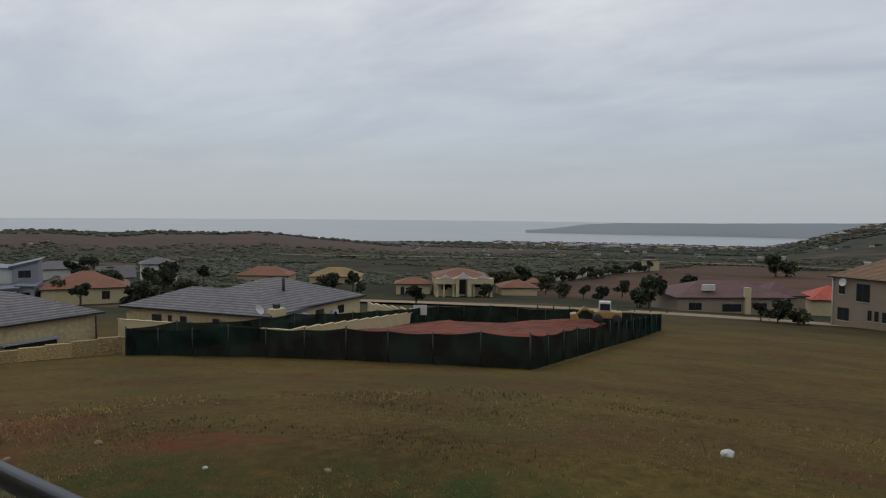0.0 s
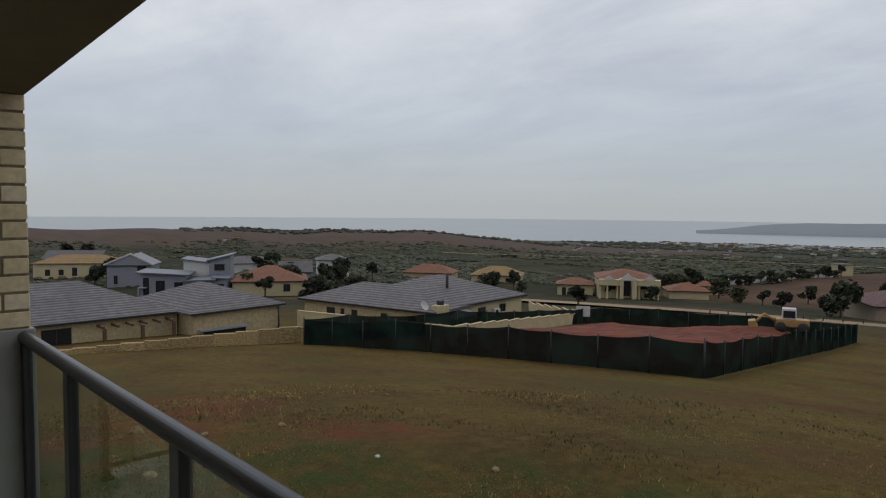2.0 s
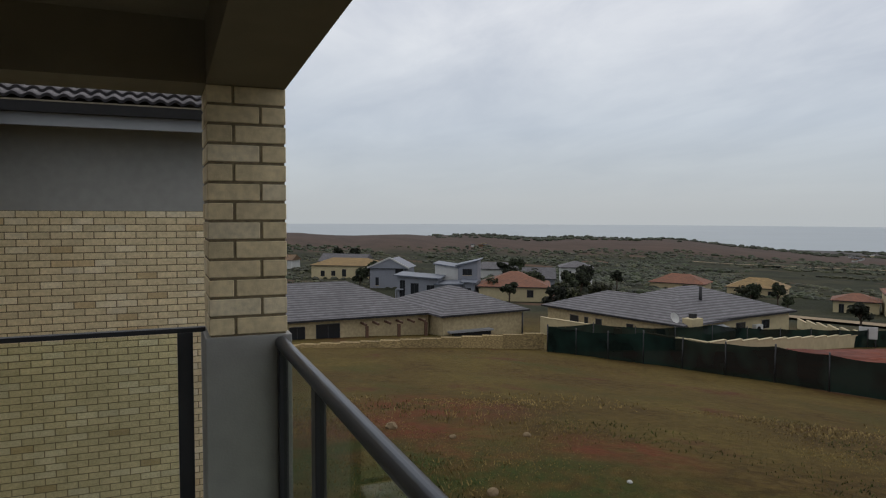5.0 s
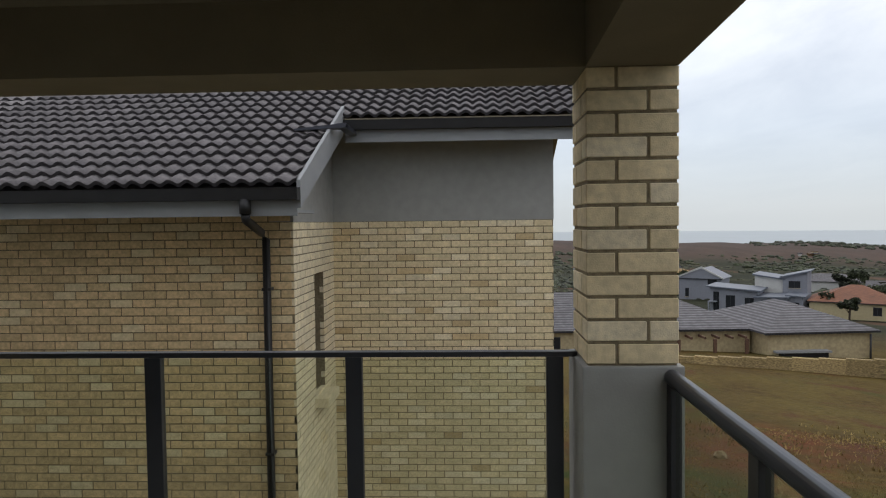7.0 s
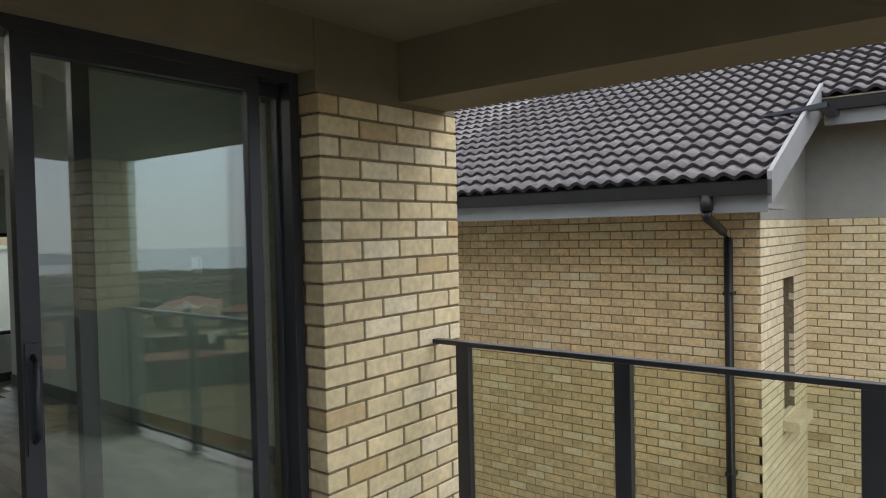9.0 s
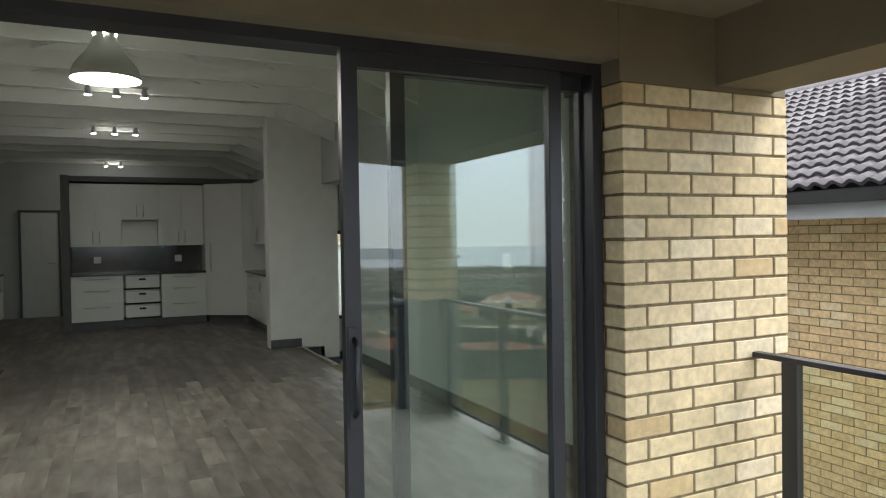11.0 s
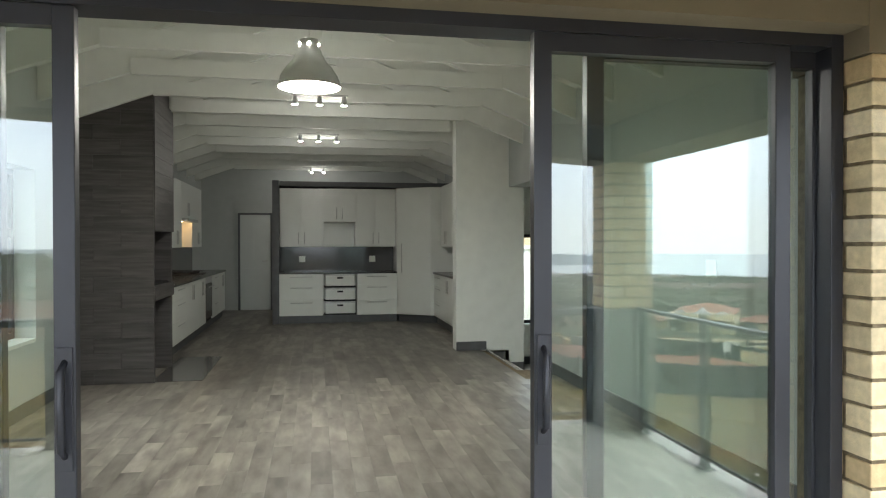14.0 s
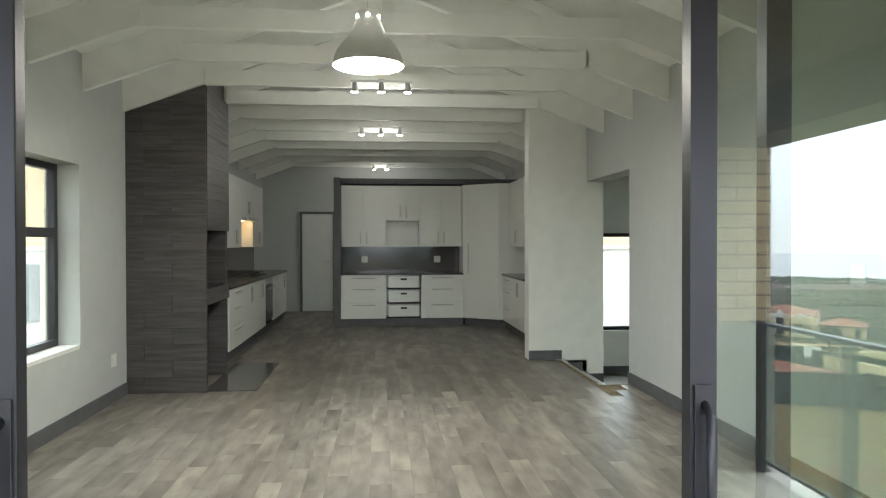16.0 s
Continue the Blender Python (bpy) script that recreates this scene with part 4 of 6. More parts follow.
for i, (a, b, n, k) in enumerate(((-9.95, -9.10, 3, 0), (-10.8, -9.95, 0, 2), (-11.6, -10.8, 0, 2), (-13.0, -12.3, 3, 0), (-13.9, -13.0, 0, 2))):
    side_cabinet("base_cabinet", "white base cabinet with three drawers" if n else "white base cabinet with two doors", 0.38, a, b, 0.13, 0.84, 0.68, -1, doors=k, drawers=n, low=False)
ov = thing("oven", "built-in steel and black glass oven under the hob", "oven", "", 0.38, -11.95, 0.13)
part("body", box(0.02, 0.68, -0.34, 0.34, 0, 0.71), M_BLACK, ov)
part("control_panel", box(0, 0.02, -0.33, 0.33, 0.60, 0.705, 0.003), M_STEEL, ov)
od = part("door", box(0, 0.02, -0.33, 0.33, 0.05, 0.59, 0.003), M_TOP, ov)
part("handle", tube([(-0.04, -0.25, 0.55), (-0.04, 0.25, 0.55)], 0.009, 8), M_STEEL, od)
w3 = thing("worktop", "dark polished stone worktop", "worktop", "", 0.72, -11.5, 0.84)
part("slab", box(-0.36, 0.355, -2.40, 2.40, 0, 0.03, 0.003), M_TOP, w3)
solid("baseboard_plinth", box(0.43, RX1, -13.9, -9.12, 0, 0.13), M_SKIRT, "grey kitchen plinth")
solid("trim_splashback", box(RX1 - 0.012, RX1, -13.9, -9.1, 0.872, 1.30), M_SPLASH, "dark glossy splashback")
side_cabinet("wall_cabinet", "tall white wall cabinet with two doors", 0.70, -11.45, -10.6, 1.30, 2.31, 0.37, -1, doors=2)
side_cabinet("wall_cabinet", "short white wall cabinet above the extractor", 0.70, -12.35, -11.45, 1.75, 2.31, 0.37, -1, doors=2)
side_cabinet("wall_cabinet", "white wall cabinet with two doors", 0.70, -13.3, -12.35, 1.30, 2.31, 0.37, -1, doors=2)
hood = thing("extractor_hood", "slim steel extractor hood under a cabinet", "extractor hood", "", 0.85, -11.9, 1.70)
part("body", box(-0.25, 0.225, -0.43, 0.43, 0.0, 0.045, 0.006), M_STEEL, hood)
hl = new("light", bpy.data.lights.new("hood_light", "POINT"))
hl.data.energy, hl.data.shadow_soft_size, hl.data.color = 0.35, 0.03, (1, 0.62, 0.28)
hl.matrix_world = pose(0.80, -11.95, 1.66)
hob = thing("hob", "black gas hob with four burners", "hob", "", 0.72, -11.95, 0.87)
part("plate", box(-0.25, 0.25, -0.30, 0.30, 0, 0.012, 0.004), M_BLACK, hob)
for dx in (-0.12, 0.12):
    for dy in (-0.15, 0.15):
        bb = lathe([(0.0, 0.04), (0.045, 0.04), (0.05, 0.012)], 16, dx, dy)
        part("burner", bb, M_BLACK, hob)
        part("grate", box(dx - 0.1, dx + 0.1, dy - 0.005, dy + 0.005, 0.045, 0.055), M_BLACK, hob)
        part("grate", box(dx - 0.005, dx + 0.005, dy - 0.1, dy + 0.1, 0.045, 0.055), M_BLACK, hob)

dd = thing("door_1", "white panelled interior door in a dark frame", "door", "", -0.09, -15.0, 0)
part("frame", box(-0.34, -0.30, 0, 0.06, 0, 1.98, 0.003), M_SKIRT, dd)
part("frame", box(0.30, 0.34, 0, 0.06, 0, 1.98, 0.003), M_SKIRT, dd)
part("frame", box(-0.30, 0.30, 0, 0.058, 1.94, 1.98), M_SKIRT, dd)
part("leaf", box(-0.298, 0.298, 0.005, 0.045, 0.005, 1.938, 0.002), M_DOOR, dd)
for z0, z1 in ((0.2, 0.85), (1.0, 1.8)):
    for x0, x1 in ((-0.24, -0.03), (0.03, 0.24)):
        part("panel", box(x0, x1, 0.046, 0.052, z0, z1, 0.003), M_DOOR, dd)
part("door_handle", tube([(-0.25, 0.08, 1.0), (-0.14, 0.08, 1.0)], 0.009, 8), M_STEEL, dd)
tagged(dd, kind="structure")


def switch(x, y, z, rx):
    s = thing("wall_socket", "white square plastic wall socket", "socket", "wall sockets", x, y, z, rx)
    part("plate", box(-0.055, 0.055, 0, 0.009, -0.055, 0.055, 0.003), M_CAB, s)
    part("rocker", box(-0.03, 0.03, 0.009, 0.013, -0.012, 0.02, 0.002), M_CAB, s)


switch(-1.06, -12.93, 1.08, 0)
switch(-2.3, -12.93, 1.08, 0)
switch(RX1, -7.28, 0.36, 90)
switch(RX0 + 0.0, -4.4, 1.2, -90)

# ---- lamps ----
pl = thing("pendant_lamp", "large white bell-shaped pendant lamp, lit, hanging from the ceiling", "lamp", "", -1.25, -5.40, 2.455)
part("shade", lathe([(0.215, 0.0), (0.218, 0.012), (0.212, 0.04), (0.195, 0.085), (0.165, 0.13), (0.125, 0.175), (0.095, 0.225), (0.078, 0.27), (0.07, 0.33), (0.0, 0.335)], 48), M_WHITE, pl)
part("diffuser", lathe([(0.0, 0.006), (0.215, 0.006), (0.217, 0.010)], 48), M_LAMP, pl, "glowing opal glass")
part("cord", tube([(0, 0, 0.33), (0, 0, 1.205)], 0.004, 8), M_WHITE, pl)
for a in (0, 60, 120, 180, 240, 300):
    part("vent_hole", tube([(0.068 * math.sin(radians(a)), 0.068 * math.cos(radians(a)), 0.295), (0.0795 * math.sin(radians(a)), 0.0795 * math.cos(radians(a)), 0.295)], 0.009, 14), M_LAMP, pl, "small glowing round vent")
lamp = new("light", bpy.data.lights.new("pendant_light", "POINT"))
lamp.data.energy, lamp.data.shadow_soft_size, lamp.data.color = 2.2, 0.2, (1, 0.95, 0.85)
lamp.matrix_world = pose(-1.25, -5.40, 2.36)
for y, n in ((-7.46, 3), (-9.98, 3), (-14.18, 2)):
    s = thing("spot_lamp", "chrome ceiling spot bar with small lit heads", "lamp", "spot bars", -1.335, y, 2.86)
    part("bar", box(-0.28, 0.28, -0.012, 0.012, -0.03, -0.01, 0.003), M_STEEL, s)
    part("mount", box(-0.03, 0.03, -0.03, 0.03, -0.012, 0.0, 0.002), M_STEEL, s)
    for i in range(n):
        dx = (i - (n - 1) / 2) * 0.24
        h = part("head", lathe([(0.0, -0.03), (0.018, -0.035), (0.024, -0.06), (0.034, -0.12), (0.034, -0.125)], 16, dx, 0.03), M_STEEL, s)
        part("bulb", lathe([(0.0, -0.128), (0.031, -0.124), (0.0, -0.12)], 16, dx, 0.03), M_SPOT, h, "lit bulb")
    sl = new("light", bpy.data.lights.new("spot_light", "POINT"))
    sl.data.energy, sl.data.shadow_soft_size, sl.data.color = 1.4, 0.12, (1, 0.97, 0.9)
    sl.matrix_world = pose(-1.335, y + 0.03, 2.62)

# ---- plank floor ----
fl = thing("floor_planks", "grey-brown oak-look laminate planks laid lengthwise", "floor", "", 0, 0, 0)
tagged(fl, kind="structure")
PW, PL = 0.125, 0.62
rest = bmesh.new()
frng = random.Random(9)
cnt = 0
cols = int((RX1 - RX0) / PW)
W_ = (RX1 - RX0) / (cols + 1)
for r in range(25):
    for c in range(cols + 1):
        x0 = RX0 + c * W_
        y1 = YW - 0.25 + 0.10 + ((c * 0.37) % 1.0) * PL - r * PL
        a, b = max(y1 - PL, -15.0), min(y1, YW - 0.24)
        if b - a < 0.03:
            continue
        if x0 < -3.43 and b > -9.0 and a < -7.62:
            continue
        if r < 8 and cnt < 300:
            put_piece("plank", brick_mesh(W_ - 0.0006, b - a - 0.0006, 0.011, M_FLOOR, 0.0003), fl, pose(x0, a, -0.011))
            cnt += 1
        else:
            add_box(rest, x0, x0 + W_ - 0.0006, a, b - 0.0006, -0.011, 0.0)
tagged(obj("plank_field", rest, M_FLOOR, fl), kind="stuff")

# ---- outdoors, in the land's own axes ----
house_things = set(bpy.data.objects)
def roof_material(name, colour, bands=9.0):
    """Tiled roof seen from afar: faint courses, weathering."""
    m = mat(name, colour, 0.75, var=0.22, scale=1.6, big=0.12, bigscale=0.25)
    n, l = m.node_tree.nodes, m.node_tree.links
    tc, w = n.new("ShaderNodeTexCoord"), n.new("ShaderNodeTexWave")
    w.bands_direction = "Z"
    w.inputs["Scale"].default_value, w.inputs["Distortion"].default_value, w.inputs["Detail"].default_value = 1.9, 1.2, 2
    l.new(tc.outputs["Object"], w.inputs["Vector"])
    b = n["Principled BSDF"]
    src = b.inputs["Base Color"].links[0].from_socket
    mr, s = n.new("ShaderNodeMapRange"), n.new("ShaderNodeVectorMath")
    mr.inputs[3].default_value, mr.inputs[4].default_value = 0.5, 1.5
    s.operation = "SCALE"
    l.new(w.outputs["Fac"], mr.inputs[0])
    l.new(src, s.inputs[0])
    l.new(mr.outputs[0], s.inputs[3])
    l.new(s.outputs[0], b.inputs["Base Color"])
    return m


M_R_GREY = roof_material("grey_tile_roof", (0.085, 0.081, 0.088))
M_R_ORANGE = roof_material("terracotta_roof", (0.145, 0.050, 0.020))
M_R_YELLOW = roof_material("ochre_roof", (0.20, 0.125, 0.04))
M_R_MAROON = roof_material("maroon_roof", (0.085, 0.036, 0.036))
M_R_BROWN = roof_material("brown_roof", (0.13, 0.075, 0.035))
M_R_RED = roof_material("red_roof", (0.34, 0.06, 0.035))
M_R_BLUE = mat("blue_grey_metal_roof", (0.10, 0.115, 0.145), 0.5, var=0.1, scale=2)
M_W_BUFF = mat("pale_buff_wall", (0.40, 0.325, 0.19), 0.85, var=0.16, scale=3.5, big=0.08, bigscale=0.4)
M_W_CREAM = mat("cream_wall", (0.44, 0.37, 0.22), 0.8, var=0.06, scale=2, big=0.08, bigscale=0.3)
M_W_WHITE = mat("offwhite_wall", (0.46, 0.46, 0.44), 0.75, var=0.05, scale=2, big=0.05, bigscale=0.3)
M_W_GREY = mat("blue_grey_wall", (0.20, 0.21, 0.24), 0.75, var=0.05, scale=2, big=0.05, bigscale=0.3)
M_W_BRICK = mat("brown_brick_wall", (0.24, 0.19, 0.14), 0.85, var=0.25, scale=7, big=0.08, bigscale=0.4)
M_STONE = mat("stacked_stone", (0.30, 0.22, 0.10), 0.9, var=0.45, scale=7, stretch=(1, 1, 2.4), bump=0.6, bscale=9, rand=0.2)
M_DARKWIN = mat("dark_window", (0.02, 0.022, 0.026), 0.15)
M_WOOD = mat("brown_timber", (0.10, 0.05, 0.03), 0.7, var=0.2, scale=8)
M_EARTH = mat("red_earth", (0.080, 0.014, 0.004), 0.95, colour2=(0.145, 0.030, 0.009), scale=0.9, bump=0.8, bscale=3, big=0.2, bigscale=0.15)
M_BARK = mat("bark", (0.07, 0.05, 0.035), 0.9, var=0.3, scale=10)
M_LEAF = mat("dark_leaves", (0.022, 0.028, 0.011), 0.8, var=0.5, scale=1.2, rand=0.5)
M_LEAF2 = mat("olive_leaves", (0.040, 0.042, 0.017), 0.8, var=0.5, scale=1.2, rand=0.5)
M_GRASS = mat("dry_grass", (0.29, 0.21, 0.08), 0.9, var=0.3, scale=0.35, rand=0.45, big=0.35, bigscale=0.12)
M_GRASS_G = mat("green_grass", (0.07, 0.085, 0.018), 0.9, var=0.3, scale=0.6, rand=0.45)
M_YELLOW = mat("yellow_machine", (0.30, 0.18, 0.06), 0.5, var=0.15, scale=4)
M_CARW = mat("white_car_paint", (0.62, 0.63, 0.64), 0.25)
M_TYRE = mat("tyre", (0.02, 0.02, 0.02), 0.8)

net = bpy.data.materials.new("shade_net")
net.use_nodes = True
_n, _l = net.node_tree.nodes, net.node_tree.links
_n.clear()
_o, _m, _t, _d, _z = _n.new("ShaderNodeOutputMaterial"), _n.new("ShaderNodeMixShader"), _n.new("ShaderNodeBsdfTransparent"), _n.new("ShaderNodeBsdfDiffuse"), _n.new("ShaderNodeTexNoise")
_c = _n.new("ShaderNodeValToRGB")
_z.inputs["Scale"].default_value = 0.5
_c.color_ramp.elements[0].position, _c.color_ramp.elements[0].color = 0.42, (0.008, 0.013, 0.011, 1)
_c.color_ramp.elements[1].position, _c.color_ramp.elements[1].color = 0.62, (0.014, 0.029, 0.023, 1)
_m.inputs[0].default_value = 0.965
_g = _n.new("ShaderNodeTexCoord")
_l.new(_g.outputs["Object"], _z.inputs["Vector"])
_l.new(_z.outputs[0], _c.inputs[0])
_l.new(_c.outputs[0], _d.inputs[0])
_l.new(_t.outputs[0], _m.inputs[1])
_l.new(_d.outputs[0], _m.inputs[2])
_l.new(_m.outputs[0], _o.inputs[0])


def hip(w, d, z, rise, over=0.5, gable=False, thick=0.18):
    """A hipped or gabled roof over x -w/2..w/2, y 0..d, eaves at z."""
    bm = bmesh.new()
    x0, x1, y0, y1 = -w / 2 - over, w / 2 + over, -over, d + over
    base = [bm.verts.new(p) for p in ((x0, y0, z - thick), (x1, y0, z - thick), (x1, y1, z - thick), (x0, y1, z - thick))]
    ev = [bm.verts.new(p) for p in ((x0, y0, z), (x1, y0, z), (x1, y1, z), (x0, y1, z))]
    if w >= d:
        inset = 0 if gable else (d + 2 * over) / 2
        r = [bm.verts.new((x0 + inset, d / 2, z + rise)), bm.verts.new((x1 - inset, d / 2, z + rise))]
        faces = [(ev[0], ev[1], r[1], r[0]), (ev[2], ev[3], r[0], r[1]), (ev[1], ev[2], r[1]), (ev[3], ev[0], r[0])]
    else:
        inset = 0 if gable else (w + 2 * over) / 2
        r = [bm.verts.new((0, y0 + inset, z + rise)), bm.verts.new((0, y1 - inset, z + rise))]
        faces = [(ev[0], ev[1], r[0]), (ev[1], ev[2], r[1], r[0]), (ev[2], ev[3], r[1]), (ev[3], ev[0], r[0], r[1])]
    for f in faces:
        bm.faces.new(f)
    bm.faces.new(base[::-1])
    for i in range(4):
        j = (i + 1) % 4
        bm.faces.new((base[i], base[j], ev[j], ev[i]))
    bmesh.ops.remove_doubles(bm, verts=bm.verts[:], dist=0.001)
    bmesh.ops.recalc_face_normals(bm, faces=bm.faces[:])
    return bm


def win(parent, x0, x1, z0, z1, y=0.0, side=0, frame_mat=None):
    """A window on a front wall (side 0: faces -y) or an end wall (side 1: faces +x at x = y)."""
    def b(a0, a1, d0, d1, c0, c1):
        return box(a0, a1, y - d1, y - d0, c0, c1) if side == 0 else box(y + d0, y + d1, a0, a1, c0, c1)
    w = part("window", b(x0, x1, -0.02, 0.05, z0, z1), frame_mat or M_ALU, parent)
    mid = (x0 + x1) / 2
    for a, c in ((x0 + 0.06, mid - 0.03), (mid + 0.03, x1 - 0.06)):
        part("pane", b(a, c, 0.05, 0.06, z0 + 0.06, z1 - 0.06), M_DARKWIN, w)
    part("window_sill", b(x0 - 0.08, x1 + 0.08, 0.0, 0.12, z0 - 0.09, z0 - 0.005), M_W_CREAM, parent)


def house(name, label, x, y, ang, w, d, h, rise, wall, roof_m, windows=(), base=None, gable=False, over=0.5, sink=1.5, end_windows=()):
    """A plain house: front centre at x, y, its front running along ang; h: eaves above the base."""
    t = thing(name, label, "house", "houses", x, y, ground_z(x, y) - 0.1 if base is None else base, ang)
    part("wall", box(-w / 2, w / 2, 0, d, -sink, h), wall, t)
    part("roof", hip(w, d, h + 0.18, rise, over, gable), roof_m, t)
    part("fascia", box(-w / 2 - over - 0.03, w / 2 + over + 0.03, -over - 0.03, -over - 0.002, h - 0.02, h + 0.16), M_GUTTER, t)
    for a in windows:
        win(t, a[0], a[1], a[2], a[3])
    for a in end_windows:
        win(t, a[0], a[1], a[2], a[3], w / 2, 1)
    return t


def wing(t, ox, oy, oa, w, d, h, rise, wall, roof_m, windows=(), over=0.5, gable=False, sink=1.5):
    """A further block of a house, placed in the house's own measure."""
    m = pose(ox, oy, 0, 0, 0, oa)
    for nm, bm, ma in (("wall", box(-w / 2, w / 2, 0, d, -sink, h), wall), ("roof", hip(w, d, h + 0.18, rise, over, gable), roof_m),
                       ("fascia", box(-w / 2 - over - 0.03, w / 2 + over + 0.03, -over - 0.03, -over - 0.002, h - 0.02, h + 0.16), M_GUTTER)):
        bmesh.ops.transform(bm, matrix=m, verts=bm.verts[:])
        part(nm, bm, ma, t)
    for a in windows:
        holder = part("window", box(a[0], a[1], -0.05, 0.02, a[2], a[3]), M_ALU, t)
        holder.matrix_basis = m
        part("pane", box(a[0] + 0.06, a[1] - 0.06, -0.06, -0.05, a[2] + 0.06, a[3] - 0.06), M_DARKWIN, holder)
    return t


# the grey-roofed house behind the stone wall
h1 = house("grey_roof_house", "single-storey buff house with wide grey hipped roof behind a stone wall", -62.4, 14.5, 90, 27, 13, 2.55, 2.75, M_W_BUFF, M_R_GREY,
           [(-0.4, 1.1, 0.7, 2.1), (2.1, 4.4, 0.1, 2.2), (-5, -3.6, 0.8, 2.1), (-9, -7.6, 0.8, 2.1)], base=-11.1)
wing(h1, 18.6, -2.2, 4, 9.4, 12, 2.55, 2.0, M_W_BUFF, M_R_GREY)
part("gate", box(14.9, 19.0, -2.9, -2.2, 0.2, 0.95), M_DARKWIN, h1, "dark low opening")
part("ledge", box(14.4, 19.2, -3.1, -2.2, 0.96, 1.12), M_FASCIA, h1)
for i in range(6):
    part("pergola_beam", box(6.4 + i * 1.2, 6.55 + i * 1.2, -1.6, 0.1, 2.0, 2.2), M_WOOD, h1)
for x in (6.4, 9.6, 12.4):
    part("pergola_post", box(x, x + 0.25, -1.7, -1.45, -0.2, 2.0), M_WOOD, h1)
part("solar_pipe", box(1.2, 1.6, 4.6, 7.2, 4.0, 4.25), M_W_WHITE, h1, "pale roof strip")
part("downpipe", tube([(23.0, -2.3, 2.4), (23.0, -2.3, -1)], 0.09, 8), M_GUTTER, h1)

# the L-shaped house beyond the cream wall
h2 = house("grey_roof_house", "single-storey cream house with mottled grey tiled roof, chimney and satellite dish", -48.0, 54.7, 95.5, 15.8, 13, 2.6, 2.3, M_W_CREAM, M_R_GREY,
           [(-0.6, 0.8, 0.2, 2.1), (3.4, 4.6, 1.2, 2.1), (-4.8, -3.9, 0.0, 2.1), (-3.6, -2.8, 0.0, 2.1)], base=-11.2)
wing(h2, -9.7, 7.8, -84.5, 17.0, 9, 2.5, 1.7, M_W_BUFF, M_R_GREY, [(-5.2, -4.0, 0.9, 2.0), (-3.2, -2.7, 0.6, 2.0), (-1.7, -0.9, 0.9, 2.0), (2.2, 3.0, 0.9, 2.0), (5.7, 6.6, 0.9, 2.0)])
part("chimney", box(-8.9, -7.4, -1.6, -0.5, -1, 3.3, 0.05), M_W_CREAM, h2)
part("chimney_cowl", box(-8.4, -7.9, -1.3, -0.8, 3.3, 3.7), M_BLACK, h2)
part("satellite_dish", lathe([(0.0, 0.0), (0.35, 0.05), (0.5, 0.16)], 20, -9.4, -0.8), M_W_WHITE, h2).matrix_basis = pose(0, 0.4, 3.9, 60, 0, 0)
part("flue", tube([(-1.6, 3.4, 3.2), (-1.6, 3.4, 5.4)], 0.16, 10), M_BLACK, h2)
part("awning", prism([(-0.5, 2.3), (-1.9, 1.9), (-1.9, 1.84), (-0.5, 2.22)], "x", -7.2, -3.2), M_FASCIA, h2)
ac = part("air_conditioner", box(1.9, 3.0, -0.45, 0.0, 0.9, 1.75, 0.04), M_W_WHITE, h2)
part("fan_grille", lathe([(0.0, 0.0), (0.28, 0.0), (0.3, 0.03)], 18), M_DARKWIN, ac).matrix_basis = pose(2.3, -0.46, 1.32, 90, 0, 0)

# farther houses
mh = house("portico_house", "two-storey cream house with terracotta roof and a columned portico", -82.5, 145.5, 36, 13.0, 13, 4.9, 1.8, M_W_CREAM, M_R_ORANGE, [(-0.9, 0.9, 0.9, 4.4), (-4.8, -3.4, 2.6, 3.9), (3.2, 4.6, 2.6, 3.9)])
part("portico_roof", box(-6.6, -1.8, -2.6, 0, 3.6, 5.0, 0.05), M_W_CREAM, mh)
part("portico_roof", box(2.0, 7.4, -2.6, 0, 3.6, 5.0, 0.05), M_W_CREAM, mh)
part("entrance", box(-1.8, -1.0, -3.0, 0, 0, 5.2), M_W_CREAM, mh)
part("entrance", box(1.0, 2.0, -3.0, 0, 0, 5.2), M_W_CREAM, mh)
part("pediment", prism([(-2.3, 4.9), (-1.2, 5.5), (0, 6.6), (1.2, 5.5), (2.4, 4.9)], "y", -3.1, -2.6), M_W_WHITE, mh)
for cx in (-4.2, 4.8):
    part("pediment", prism([(cx - 1.4, 5.0), (cx - 0.7, 5.5), (cx, 5.9), (cx + 0.7, 5.5), (cx + 1.4, 5.0)], "y", -2.75, -2.5), M_W_WHITE, mh)
for cx in (-6.2, -4.6, -2.3, 2.6, 4.6, 6.9):
    part("column", lathe([(0.32, -1.0), (0.32, 0.3), (0.24, 0.4), (0.22, 3.4), (0.32, 3.6)], 14, cx, -2.2), M_W_CREAM, mh)
house("annex", "low cream annex with terracotta roof", -95.5, 143.5, 33, 8.6, 7, 2.7, 1.4, M_W_CREAM, M_R_ORANGE, [(-3.2, -2.2, 0.0, 2.1)])
house("annex", "low cream annex with terracotta roof", -72.0, 156.0, 36, 9, 8, 2.2, 1.6, M_W_CREAM, M_R_ORANGE)
house("bungalow", "small far bungalow with terracotta roof", -78.0, 177.0, 40, 8.5, 7, 1.9, 1.3, M_W_CREAM, M_R_ORANGE)
h3 = house("maroon_roof_house", "low brown house with maroon hipped roof and white roof heater", -19.6, 140.4, 34, 22.5, 14, 2.9, 2.5, M_W_BRICK, M_R_MAROON, [(-9, -6.5, 0.6, 2.0), (-2.5, 1.2, 0.3, 1.8), (4.0, 6.2, 0.6, 2.0), (7.6, 9.6, 0.6, 2.0)])
